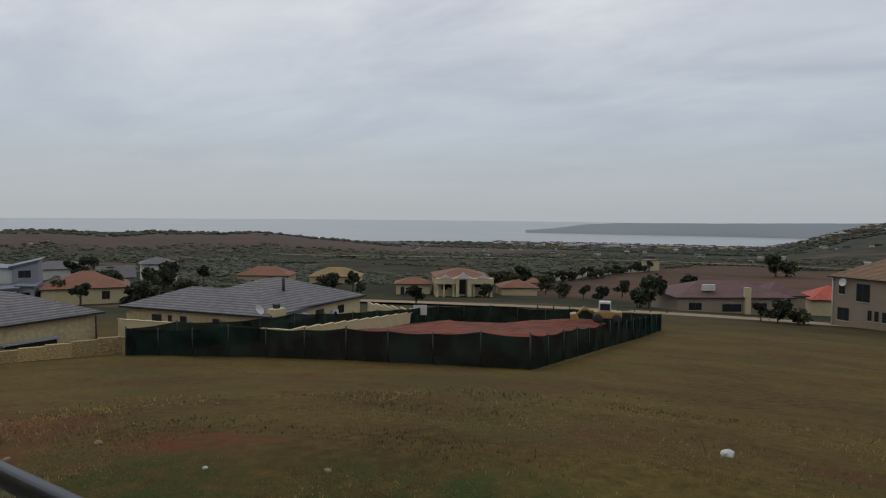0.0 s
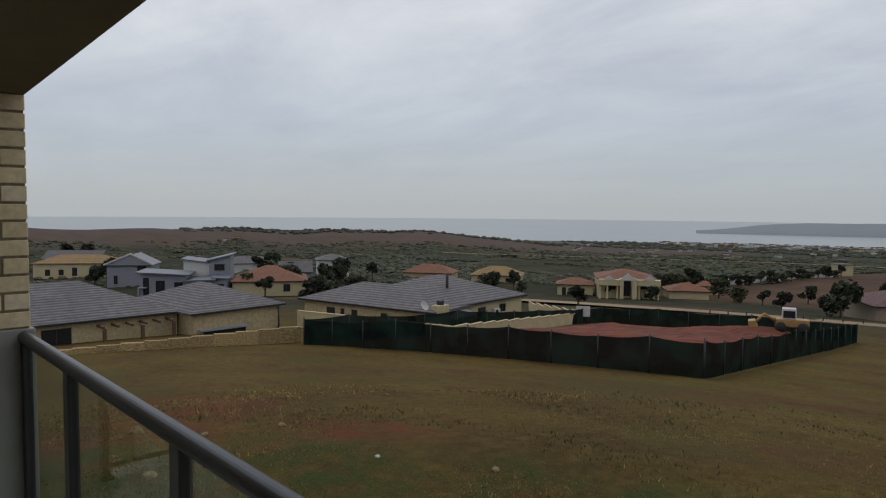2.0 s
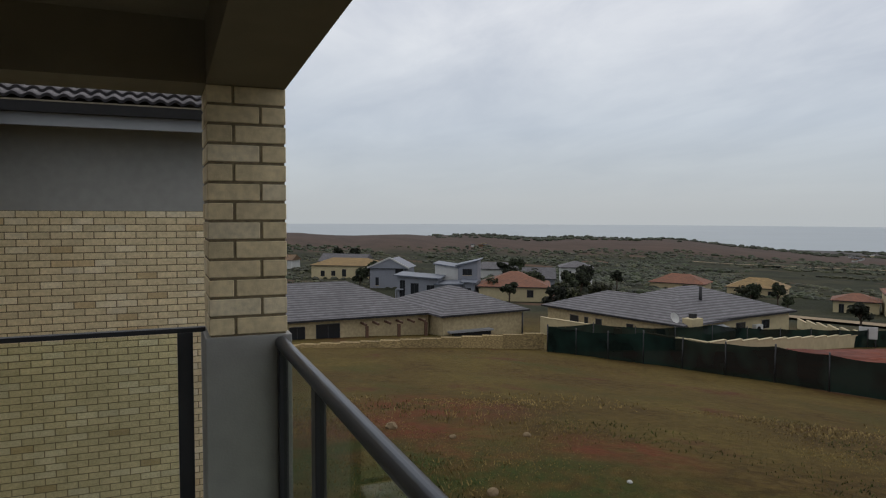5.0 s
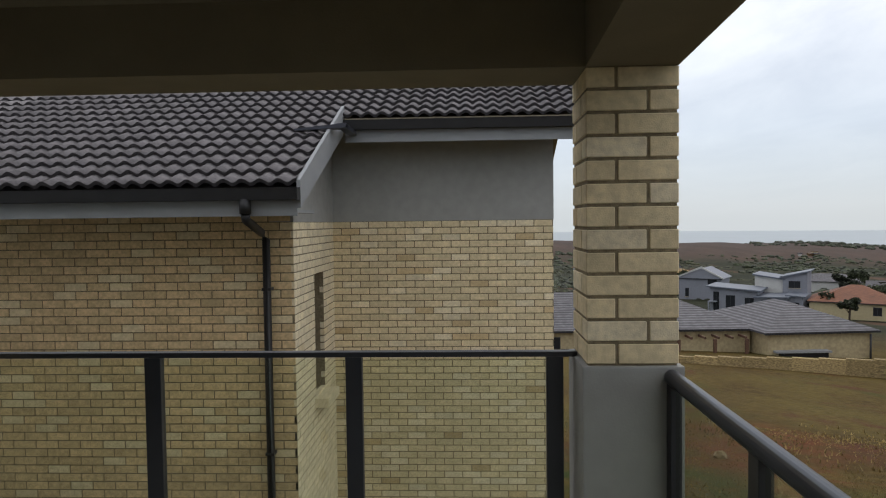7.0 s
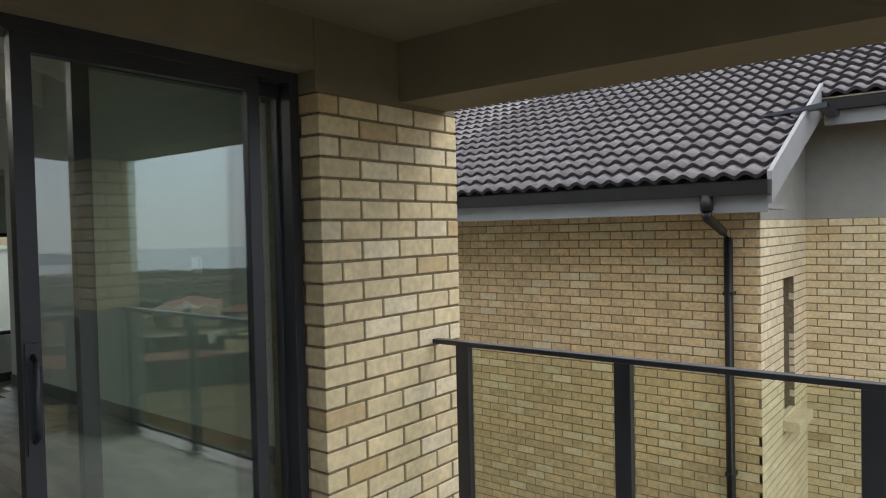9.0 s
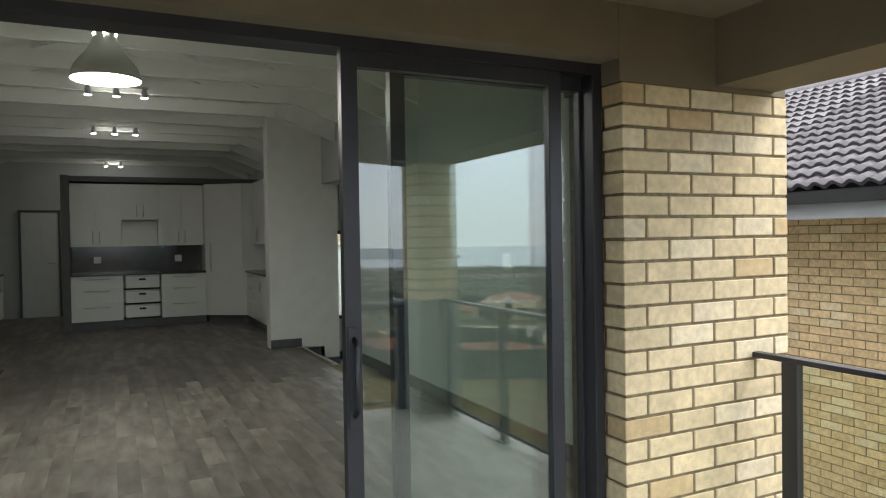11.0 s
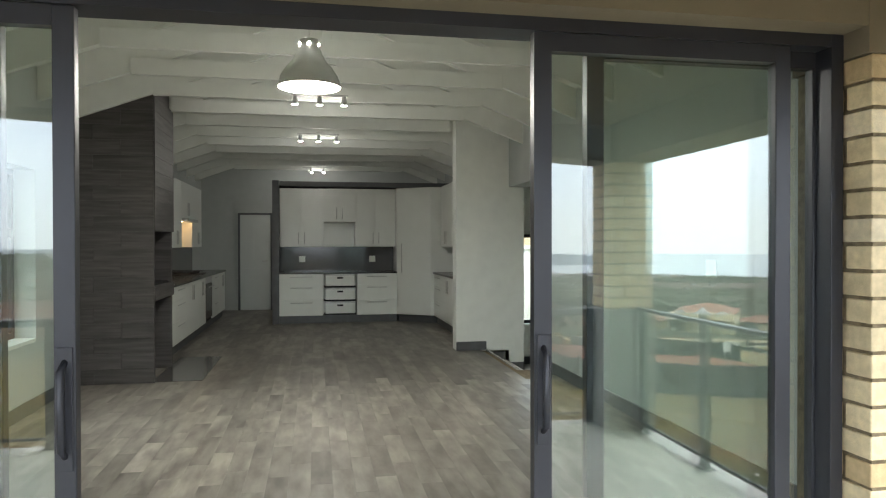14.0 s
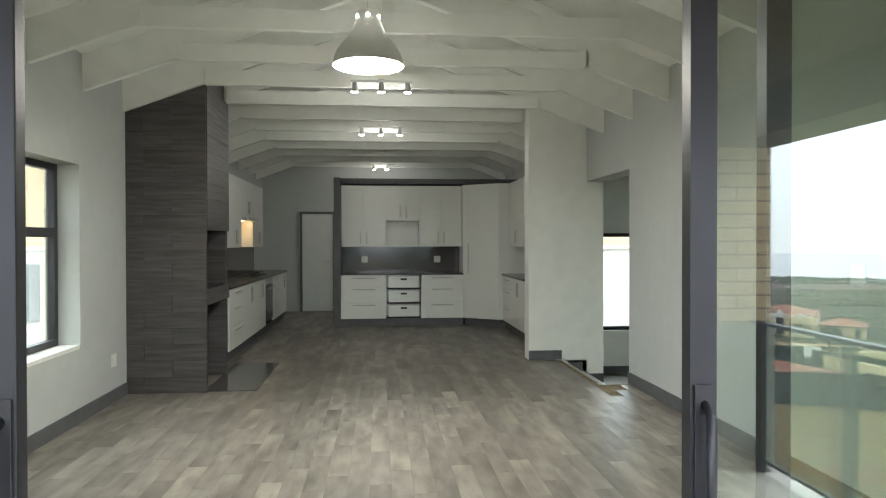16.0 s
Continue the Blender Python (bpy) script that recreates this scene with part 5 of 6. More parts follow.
part("chimney", box(1.6, 2.7, -0.8, 0.2, -0.5, 5.0, 0.05), M_W_CREAM, h3)
part("solar_heater", box(-5.6, -3.2, 1.6, 2.4, 4.1, 5.3), M_W_WHITE, h3)
wing(h3, 11.5, 3.0, 0, 8, 9, 2.9, 2.2, M_W_BRICK, M_R_MAROON)
h4 = house("brick_house", "two-storey brown brick house with brown roof and satellite dish", 6.2, 112.8, -33.5, 22, 12, 7.0, 3.4, M_W_BRICK, M_R_BROWN,
           [(-9.9, -9.0, 4.6, 6.3), (-7.2, -5.2, 3.8, 6.4), (-10.0, -8.2, 0.7, 2.6), (-5.4, -4.8, 1.2, 2.7), (-4.4, -3.8, 1.2, 2.7), (-3.3, -2.7, 1.2, 2.7), (-2.2, -1.6, 1.2, 2.7), (0.2, 1.2, 4.2, 5.6), (-0.6, 1.4, -0.4, 1.9)])
part("satellite_dish", lathe([(0.0, 0.0), (0.4, 0.06), (0.58, 0.18)], 20), M_W_WHITE, h4).matrix_basis = pose(-8.8, -0.7, 6.4, 75, 0, 0)
part("downpipe", tube([(-10.8, -0.15, 7), (-10.8, -0.15, -1)], 0.1, 8), M_W_WHITE, h4)
house("red_roof_house", "small house with a bright red roof behind the brick house", -3.5, 160.0, 20, 9, 9, 3.2, 2.6, M_W_CREAM, M_R_RED)

def block(t, x0, x1, y0, y1, h0, h1, wall, roof_m, over=0.5):
    """A block with a shed roof that rises from h0 at x0 to h1 at x1."""
    part("wall", prism([(x0, -1.5), (x1, -1.5), (x1, h1), (x0, h0)], "y", y0, y1), wall, t)
    k = (h1 - h0) / (x1 - x0)
    a, b = h0 - k * over, h1 + k * over
    part("roof", prism([(x0 - over, a + 0.02), (x1 + over, b + 0.02), (x1 + over, b + 0.30), (x0 - over, a + 0.30)], "y", y0 - over, y1 + over), roof_m, t)


mod = thing("modern_house", "two-storey blue-grey modern house with flat and shed roofs", "house", "houses", -153.1, 69.8, ground_z(-153.1, 69.8) - 0.1, 56)
block(mod, -9.0, 1.0, 0.0, 9.0, 5.9, 5.3, M_W_GREY, M_R_BLUE, 0.8)
block(mod, 1.0, 7.0, -1.2, 8.0, 4.0, 4.2, M_W_GREY, M_R_BLUE, 0.6)
block(mod, 7.0, 10.0, 0.5, 8.0, 4.5, 4.3, M_W_GREY, M_R_BLUE, 0.5)
block(mod, -1.0, 5.0, 9.0, 18.0, 8.2, 7.4, M_W_WHITE, M_R_BLUE, 0.5)
block(mod, 5.0, 10.0, 8.5, 17.0, 8.0, 9.2, M_W_GREY, M_R_BLUE, 0.6)
win(mod, -8.3, -7.0, 0.6, 4.9)
win(mod, -5.6, -3.6, 0.8, 4.2)
win(mod, -1.6, 0.3, 1.6, 3.8)
win(mod, 2.0, 5.6, 2.3, 3.5, -1.2)
win(mod, 7.6, 9.3, 1.0, 3.2, 0.5)
win(mod, 6.2, 8.6, 5.6, 7.2, 8.5)
part("balcony", box(-9.2, -7.4, -1.4, 0.0, 2.6, 2.8), M_W_GREY, mod)
part("column", box(-9.2, -8.9, -1.4, -1.1, -1.5, 2.6), M_W_GREY, mod)
gb = house("gable_house", "two-storey grey house with a white-edged gable", -190.0, 72.0, 55, 11, 11, 6.0, 0.4, M_W_GREY, M_R_BLUE, [(2.2, 4.6, 4.0, 6.0), (-3.8, -2.8, 1.0, 3.4)])
part("gable", prism([(-6.0, 6.2), (0.6, 9.0), (6.2, 6.2)], "y", -0.3, 11), M_W_GREY, gb)
part("gable_edge", prism([(-6.2, 6.1), (0.6, 9.0), (6.4, 6.1), (6.4, 6.5), (0.6, 9.5), (-6.2, 6.5)], "y", -0.6, -0.32), M_W_WHITE, gb)
house("ochre_roof_house", "two-storey cream house with ochre tiled roof", -236.0, 73.0, 54, 25, 12, 4.8, 2.4, M_W_CREAM, M_R_YELLOW, [(-9, -7.5, 1, 3), (-5, -3.5, 1.2, 3), (-1, 0.5, 1, 3.6), (4, 5.5, 1.2, 3), (8, 9.5, 1.2, 3)])
house("terracotta_house", "cream house with wide terracotta hipped roof among trees", -143.8, 87.1, 57, 17, 15, 3.4, 3.2, M_W_CREAM, M_R_ORANGE, [(3.2, 4.8, 1.0, 2.8)])
house("white_house", "two-storey offwhite house with grey roof", -181.0, 133.0, 58, 10, 9, 5.6, 1.8, M_W_WHITE, M_R_GREY, [(-2.4, -1.6, 3.2, 4.6), (0.6, 2.4, 3.2, 4.9), (-0.5, 1.0, 0.8, 1.6), (2.8, 4.0, 0.8, 1.6)])
house("far_house", "far pale house with grey-green roof", -222.0, 126.0, 60, 18, 10, 3.2, 2.2, M_W_WHITE, M_R_GREY, [(3, 6, 1, 2.4)])
house("far_house", "dark far house with steep gable beside the white house", -172.0, 113.0, 60, 9, 9, 3.0, 3.0, M_W_GREY, M_R_GREY, gable=True)
house("far_house", "far dark-roofed house on the slope", -276.0, 84.0, 50, 20, 10, 4.5, 3.0, M_W_WHITE, M_R_GREY, gable=True)
house("far_house", "far white house high on the slope", -330.0, 70.0, 50, 12, 9, 4.0, 2.4, M_W_WHITE, M_R_BROWN, gable=True)
house("far_house", "far terracotta-roofed house by the plain", -154.0, 149.0, 31, 15.5, 10, 2.2, 2.4, M_W_BUFF, M_R_ORANGE, [(2, 4, 0.4, 1.8)])
house("far_house", "far ochre-roofed house by the plain", -131.0, 155.0, 33, 14.5, 10, 2.4, 2.4, M_W_BUFF, M_R_YELLOW, [(3, 4.6, 0.4, 1.8)])
house("far_house", "small far pale field building", -77.0, 305.0, 50, 6, 5, 4.6, 0.4, M_W_CREAM, M_R_GREY)
house("far_house", "low brown-roofed house beyond the neighbour", -128.0, 28.0, 60, 10, 8, 2.6, 1.6, M_W_BRICK, M_R_BROWN)


def run_wall(name, label, pts, material, thick=0.22, steps=10, cap=None, piece=None):
    """A garden wall of stepped panels between (x, y, top height) points."""
    t = thing(name, label, "garden wall", "", pts[0][0], pts[0][1], 0)
    o = Vector((pts[0][0], pts[0][1], 0))
    for (xa, ya, za), (xb, yb, zb) in zip(pts, pts[1:]):
        n = steps
        ang = math.degrees(math.atan2(yb - ya, xb - xa))
        ln = math.hypot(xb - xa, yb - ya) / n
        for i in range(n):
            f = i / n
            x, y, z = xa + (xb - xa) * f, ya + (yb - ya) * f, za + (zb - za) * (f if zb <= za else (i + 1) / n)
            g = min(ground_z(x, y), ground_z(x + (xb - xa) / n, y + (yb - ya) / n)) - 0.5
            p = part("panel", box(0, ln, -thick / 2, thick / 2, g, z), material, t)
            p.matrix_basis = pose(x - o.x, y - o.y, 0, 0, 0, ang)
            if cap:
                q = part("coping", box(0, ln, -thick / 2 - 0.04, thick / 2 + 0.04, z, z + 0.07), cap, t)
                q.matrix_basis = pose(x - o.x, y - o.y, 0, 0, 0, ang)
    return t


run_wall("boundary_wall", "low stacked sandy stone boundary wall in front of the grey-roofed house", [(-56.0, 2.0, -8.75), (-53.5, 13.0, -8.95), (-44.3, 29.6, -7.75)], M_STONE, 0.4, 12)
run_wall("boundary_wall", "stepped cream plastered boundary wall with pale coping", [(-58.9, 39.0, -9.15), (-39.7, 41.8, -8.65), (-43.2, 65.7, -10.45)], M_W_CREAM, 0.22, 11, M_W_CREAM)
run_wall("boundary_wall", "low cream garden wall beyond the houses", [(-44.5, 69.0, -11.0), (-64.0, 84.0, -13.2)], M_W_CREAM, 0.22, 6, M_W_CREAM)
run_wall("boundary_wall", "pale wall behind the avenue of trees", [(-84.0, 192.0, -18.9), (-78.0, 300.0, -21.6)], M_W_WHITE, 0.3, 12)

# the fenced building plot
FEN = [(-42.5, 28.7), (-14.7, 34.3), (-18.4, 78.5), (-43.0, 70.5), (-42.5, 28.7)]
for (xa, ya), (xb, yb), n in zip(FEN, FEN[1:], (10, 14, 8, 10)):
    t = thing("shade_net_fence", "sagging dark green shade-net fence on thin steel posts", "fence", "plot fence", xa, ya, 0)
    frs = random.Random(int(xa * 10))
    hs = [1.82 + frs.uniform(-0.05, 0.28 if i % 3 == 0 else 0.05) for i in range(n + 1)]
    for i in range(n + 1):
        x, y = xa + (xb - xa) * i / n, ya + (yb - ya) * i / n
        g = ground_z(x, y)
        part("post", tube([(x - xa, y - ya, g - 0.3), (x - xa + frs.uniform(-0.05, 0.05), y - ya, g + hs[i] + 0.12)], 0.045, 6), M_GUTTER, t)
        if i < n:
            bm = bmesh.new()
            m = 8
            lo, hi = [], []
            for k in range(m + 1):
                f = (i + k / m) / n
                px, py = xa + (xb - xa) * f, ya + (yb - ya) * f
                gg = ground_z(px, py)
                top = hs[i] * (1 - k / m) + hs[i + 1] * k / m - 0.09 * math.sin(math.pi * k / m)
                b = 0.06 * math.sin(math.pi * k / m)
                lo.append(bm.verts.new((px - xa + b, py - ya + b, gg - 0.02)))
                hi.append(bm.verts.new((px - xa, py - ya, gg + top)))
            for k in range(m):
                bm.faces.new((lo[k], lo[k + 1], hi[k + 1], hi[k])).smooth = True
            part("net_panel", bm, net, t)


def earth_fill():
    """Levelled red fill inside the fence, heaped up at its far right."""
    bm = bmesh.new()
    n = 44
    grid = {}
    for i in range(n + 1):
        for j in range(n + 1):
            u, v = i / n, j / n
            x = (1 - v) * (-41.0 * (1 - u) - 16.2 * u) + v * (-41.8 * (1 - u) - 19.4 * u)
            y = (1 - v) * (30.5 * (1 - u) + 36.0 * u) + v * (69.0 * (1 - u) + 76.0 * u)
            g = ground_z(x, y)
            edge = min(1, 7 * min(u, 1 - u, v, 1 - v))
            flat = smooth(0.30, 0.52, v) * (1 - smooth(0.86, 0.98, v)) * smooth(0.0, 0.06, 1 - u)
            z = g + 0.08 + 0.4 * flat * edge
            hx, hy = (x + 24.5) / 5.5, (y - 68.5) / 4.0
            z += 0.9 * math.exp(-(hx * hx + hy * hy)) * edge
            z += 0.28 * edge * noise.noise(Vector((x * 0.35, y * 0.35, 7))) + 0.1 * noise.noise(Vector((x * 1.3, y * 1.3, 2)))
            grid[i, j] = bm.verts.new((x, y, z if edge > 0 else g - 0.1))
    for i in range(n):
        for j in range(n):
            bm.faces.new((grid[i, j], grid[i + 1, j], grid[i + 1, j + 1], grid[i, j + 1]))
    return bm


solid("ground_fill", earth_fill(), M_EARTH, "heaped red earth fill inside the fenced plot")

dg = thing("digger", "small yellow wheeled loader on the red earth", "construction vehicle", "", -21.6, 68.6, ground_z(-21.6, 68.6) + 1.1, 200)
part("body", box(-1.6, 1.2, -0.7, 0.7, 0.5, 1.2, 0.1), M_YELLOW, dg)
part("cab", box(-0.5, 0.7, -0.6, 0.6, 1.2, 2.2, 0.1), M_W_WHITE, dg)
part("cab_window", box(-0.4, 0.6, -0.62, 0.62, 1.35, 2.0), M_DARKWIN, dg)
part("boom", tube([(1.2, 0, 0.9), (2.2, 0, 1.5), (3.0, 0, 0.6)], 0.14, 8), M_YELLOW, dg)
part("bucket", prism([(2.7, 0.2), (3.5, 0.1), (3.6, 0.8), (3.0, 0.9)], "y", -0.8, 0.8), M_YELLOW, dg)
for x in (-1.1, 0.8):
    for s in (-0.8, 0.8):
        part("wheel", lathe([(0.0, -0.15), (0.45, -0.15), (0.5, 0), (0.45, 0.15), (0.0, 0.15)], 18), M_TYRE, dg).matrix_basis = pose(x, s, 0.48, 90, 0, 0)

car = thing("parked_car", "small white parked hatchback beside the cream wall", "car", "", -79.6, 57.4, ground_z(-79.6, 57.4), 12)
part("body", prism([(-2.0, 0.3), (-2.05, 0.85), (-1.7, 0.98), (-1.3, 1.42), (0.4, 1.48), (1.2, 0.98), (2.0, 0.82), (2.1, 0.3)], "y", -0.85, 0.85), M_CARW, car)
part("side_window", prism([(-1.35, 1.0), (-1.15, 1.36), (0.35, 1.4), (0.95, 1.0)], "y", -0.862, 0.862), M_DARKWIN, car)
for x in (-1.3, 1.3):
    for s in (-0.8, 0.8):
        part("wheel", lathe([(0.0, -0.1), (0.3, -0.1), (0.33, 0), (0.3, 0.1), (0.0, 0.1)], 18), M_TYRE, car).matrix_basis = pose(x, s, 0.33, 90, 0, 0)

sg = thing("sign_board", "pale blank estate sign board on two posts", "sign", "", -43.0, 66.5, ground_z(-43, 66.5), 40)
part("board", box(-0.8, 0.8, -0.03, 0.03, 0.9, 2.1, 0.02), M_W_WHITE, sg)
part("post", box(-0.7, -0.6, -0.02, 0.05, -0.3, 0.9), M_GUTTER, sg)
part("post", box(0.6, 0.7, -0.02, 0.05, -0.3, 0.9), M_GUTTER, sg)

# bare road and verge beyond the plot


def strip(name, label, pts, width, material, lift=0.12):
    bm = bmesh.new()
    prev = None
    P = [Vector(p) for p in pts]
    fine = []
    for a, b in zip(P, P[1:]):
        for k in range(12):
            fine.append(a + (b - a) * k / 12)
    fine.append(P[-1])
    for i, p in enumerate(fine):
        d = (fine[min(i + 1, len(fine) - 1)] - fine[max(i - 1, 0)]).normalized()
        s = Vector((-d.y, d.x)) * width / 2
        row = []
        for k in range(5):
            q = p + s * (k / 2 - 1)
            row.append(bm.verts.new((q.x, q.y, ground_z(q.x, q.y) + lift * (1 + 1.2 * p.length / 200))))
        if prev:
            for k in range(4):
                bm.faces.new((prev[k], prev[k + 1], row[k + 1], row[k]))
        prev = row
    solid(name, bm, material, label)


M_SAND = mat("sandy_verge", (0.22, 0.16, 0.09), 0.95, var=0.15, scale=0.6, big=0.15, bigscale=0.08)
strip("road", "sandy gravel road beyond the fenced plot", [(-90, 112), (-62, 112), (-30, 116), (10, 122)], 9, M_SAND)
strip("road_field", "pale track along the far fields", [(-330, 330), (-150, 420), (120, 470), (330, 480)], 7, M_SAND, 0.3)
bmt = lathe([(0.0, -0.3), (0.10, -0.3), (0.10, 0.85), (0.0, 0.9)], 8)
bol = tagged(obj("bollard", bmt, M_GUTTER), "short dark roadside post on the sandy verge", "bollard", "roadside posts")
bol.matrix_basis = pose(-46, 107.5, ground_z(-46, 107.5))
for i in range(1, 9):
    x, y = -46 + 2.4 * i, 107.5 + 1.2 * i
    copy_thing(bol, pose(x, y, ground_z(x, y)))

# stones and litter on the near grass
for x, y, s, m_ in ((-1.6, 14.9, 0.14, M_W_WHITE), (-7.3, 9.0, 0.07, M_SAND), (-9.3, 8.0, 0.05, M_W_WHITE), (-13.5, 8.6, 0.09, M_SAND), (-15.9, 6.2, 0.15, M_SAND), (-9.8, 5.6, 0.1, M_SAND), (-11.2, 4.6, 0.12, M_SAND), (-13.9, 6.9, 0.08, M_SAND)):
    bm = bmesh.new()
    bmesh.ops.create_icosphere(bm, subdivisions=2, radius=s)
    for v in bm.verts:
        v.co *= 1 + 0.35 * noise.noise(v.co * 9 + Vector((x, y, 0)))
        v.co.z *= 0.7
    o = tagged(obj("stone", bm, m_), "pale stone lying in the dry grass", "stone", "loose stones")
    o.matrix_basis = pose(x, y, ground_z(x, y) + s * 0.35)

# ---- trees and scrub ----


def tree_thing(name, label, seed, height, spread, leaf, count=760, leaf_size=0.38):
    """A tapered trunk with limbs and a crown of many small leaf clumps."""
    rng = random.Random(seed)
    t = thing(name, label, "tree", "trees")
    tr = tube([(0, 0, -0.6), (0.05, 0.02, height * 0.25), (0.1, -0.05, height * 0.5)], 0.11 * height / 4, 8)
    part("trunk", tr, M_BARK, t)
    blobs = []
    for i in range(7):
        a = rng.uniform(0, 6.28)
        r = spread * rng.uniform(0.25, 0.75)
        z = height * rng.uniform(0.42, 0.86)
        p = Vector((r * math.cos(a), r * math.sin(a), z))
        part("limb", tube([(0.03, 0, height * 0.3), (p.x * 0.5, p.y * 0.5, height * 0.3 + (z - height * 0.3) * 0.6), tuple(p)], 0.035 * height / 4, 5), M_BARK, t)
        blobs.append((p, spread * rng.uniform(0.32, 0.55)))
    vs, fs = [], []
    for i in range(count):
        c, rad = rng.choice(blobs)
        d = Vector((rng.gauss(0, 1), rng.gauss(0, 1), rng.gauss(0, 0.8)))
        d = d.normalized() * rad * rng.uniform(0.35, 1.08)
        q = c + d
        s = leaf_size * rng.uniform(0.6, 1.3)
        u = Vector((rng.gauss(0, 1), rng.gauss(0, 1), rng.gauss(0, 1))).normalized()
        w = u.orthogonal().normalized()
        x = u.cross(w)
        b = len(vs)
        vs.extend((q - w * s, q + x * s * 0.6, q + w * s, q - x * s * 0.6 + u * s * 0.3))
        fs.append((b, b + 1, b + 2, b + 3))
    me = bpy.data.meshes.new("crown")
    me.from_pydata(vs, [], fs)
    me.materials.append(leaf)
    new("crown", me).parent = t
    return t


TREES = [tree_thing("tree", "leafy dark green garden tree with an uneven crown", 21, 5.0, 2.4, M_LEAF), tree_thing("tree", "bushy olive green tree with a low crown", 22, 3.6, 2.4, M_LEAF2),
         tree_thing("tree", "slim dark green tree with an open crown", 23, 5.6, 1.7, M_LEAF)]
SPOTS = [(-34.3, 134.2, 1.35), (-37.0, 138, 1.1), (-85.9, 143.5, 0.8), (-76, 145, 0.8), (-84.8, 177.4, 1.5), (-78, 172, 1.4), (-70, 168, 1.2), (-62, 160, 1.0), (-56, 158, 0.9), (-50, 152, 0.9), (-92, 182, 1.3),
         (-141.9, 101.9, 1.5), (-148, 95, 1.4), (-134, 96, 1.3), (-128, 92, 1.3), (-150, 84, 1.3), (-122, 88, 1.1), (-139, 83, 1.2), (-157, 117, 1.6), (-165, 123, 1.6), (-150, 112, 1.4), (-170, 108, 1.3), (-138, 108, 1.3), (-160, 132, 1.2),
         (-108, 74, 1.1), (-214, 80, 1.7), (-212, 74, 1.5), (-204, 68, 1.2), (-255, 72, 1.4), (-207, 122, 1.6), (-214, 130, 1.5), (-90, 93, 0.9), (-60.5, 92, 0.95), (-118, 138, 1.2), (-125, 146, 1.2), (-112, 140, 1.1),
         (-9.5, 111, 0.85), (-7.0, 112.5, 0.8), (-12, 113, 0.7), (-38, 190, 1.2), (-33, 188, 1.0), (-46, 178, 1.1), (-52, 176, 1.0), (-120, 110, 1.0), (-100, 128, 0.8), (-28, 300, 2.0), (-24, 304, 1.8), (-330, 100, 2), (-340, 110, 2)]
for i in range(14):
    SPOTS.append((-80.5 + 0.35 * i, 188 + 8.2 * i, 0.95))
trs = random.Random(77)
for i, (x, y, s) in enumerate(SPOTS):
    src = TREES[i % 3]
    m = Matrix.Translation((x, y, ground_z(x, y) - 0.2)) @ pose(0, 0, 0, 0, 0, trs.uniform(0, 360))
    if i < 3:
        src.matrix_basis = m
        src.scale = (s, s, s * 0.95)
    else:
        c = copy_thing(src, m)
        c.scale = (s * trs.uniform(0.9, 1.1), s, s * trs.uniform(0.8, 1.0))


def clump_field(name, label, count, d0, d1, a0, a1, size, material, seed, keep=None):
    """Low uneven scrub, thousands of small clumps in one mesh."""
    rng = random.Random(seed)
    vs, fs = [], []
    for _ in range(count):
        d = d0 * (d1 / d0) ** rng.random()
        a = radians(rng.uniform(a0, a1))
        x, y = -d * math.sin(a), d * math.cos(a)
        if keep and noise.noise(Vector((x * keep, y * keep * 2.2, seed))) < -0.02:
            continue
        if x > -80 and d < 430:
            continue
        z = ground_z(x, y)
        s = size * rng.uniform(0.4, 1.4) * (0.5 + d / 900)
        h = s * rng.uniform(0.5, 0.9)
        n = 6
        b = len(vs)
        ph = rng.uniform(0, 6)
        for lev, rr in ((-0.3, 1.0), (0.5, 0.95), (0.9, 0.5)):
            for k in range(n):
                q = ph + 6.283 * k / n
                r = s * rr * rng.uniform(0.7, 1.2)
                vs.append((x + r * math.cos(q) * 1.4, y + r * math.sin(q), z + h * lev * rng.uniform(0.8, 1.2)))
        vs.append((x, y, z + h))
        for lev in (0, 1):
            for k in range(n):
                fs.append((b + lev * n + k, b + lev * n + (k + 1) % n, b + (lev + 1) * n + (k + 1) % n, b + (lev + 1) * n + k))
        for k in range(n):
            fs.append((b + 2 * n + k, b + 2 * n + (k + 1) % n, b + 3 * n))
    me = bpy.data.meshes.new(name)
    me.from_pydata(vs, [], fs)
    me.materials.append(material)
    tagged(new(name, me), label, kind="stuff")


clump_field("scrub", "dark green scrub scattered over the valley", 17000, 200, 640, -40, 110, 1.5, M_LEAF, 31, 0.008)
clump_field("scrub", "olive green scrub scattered over the valley", 11000, 200, 640, -40, 110, 1.3, M_LEAF2, 32, 0.01)
clump_field("far_woods", "distant dark woods on the coastal plain", 9000, 790, 1580, -40, 70, 2.0, M_LEAF, 33, 0.004)


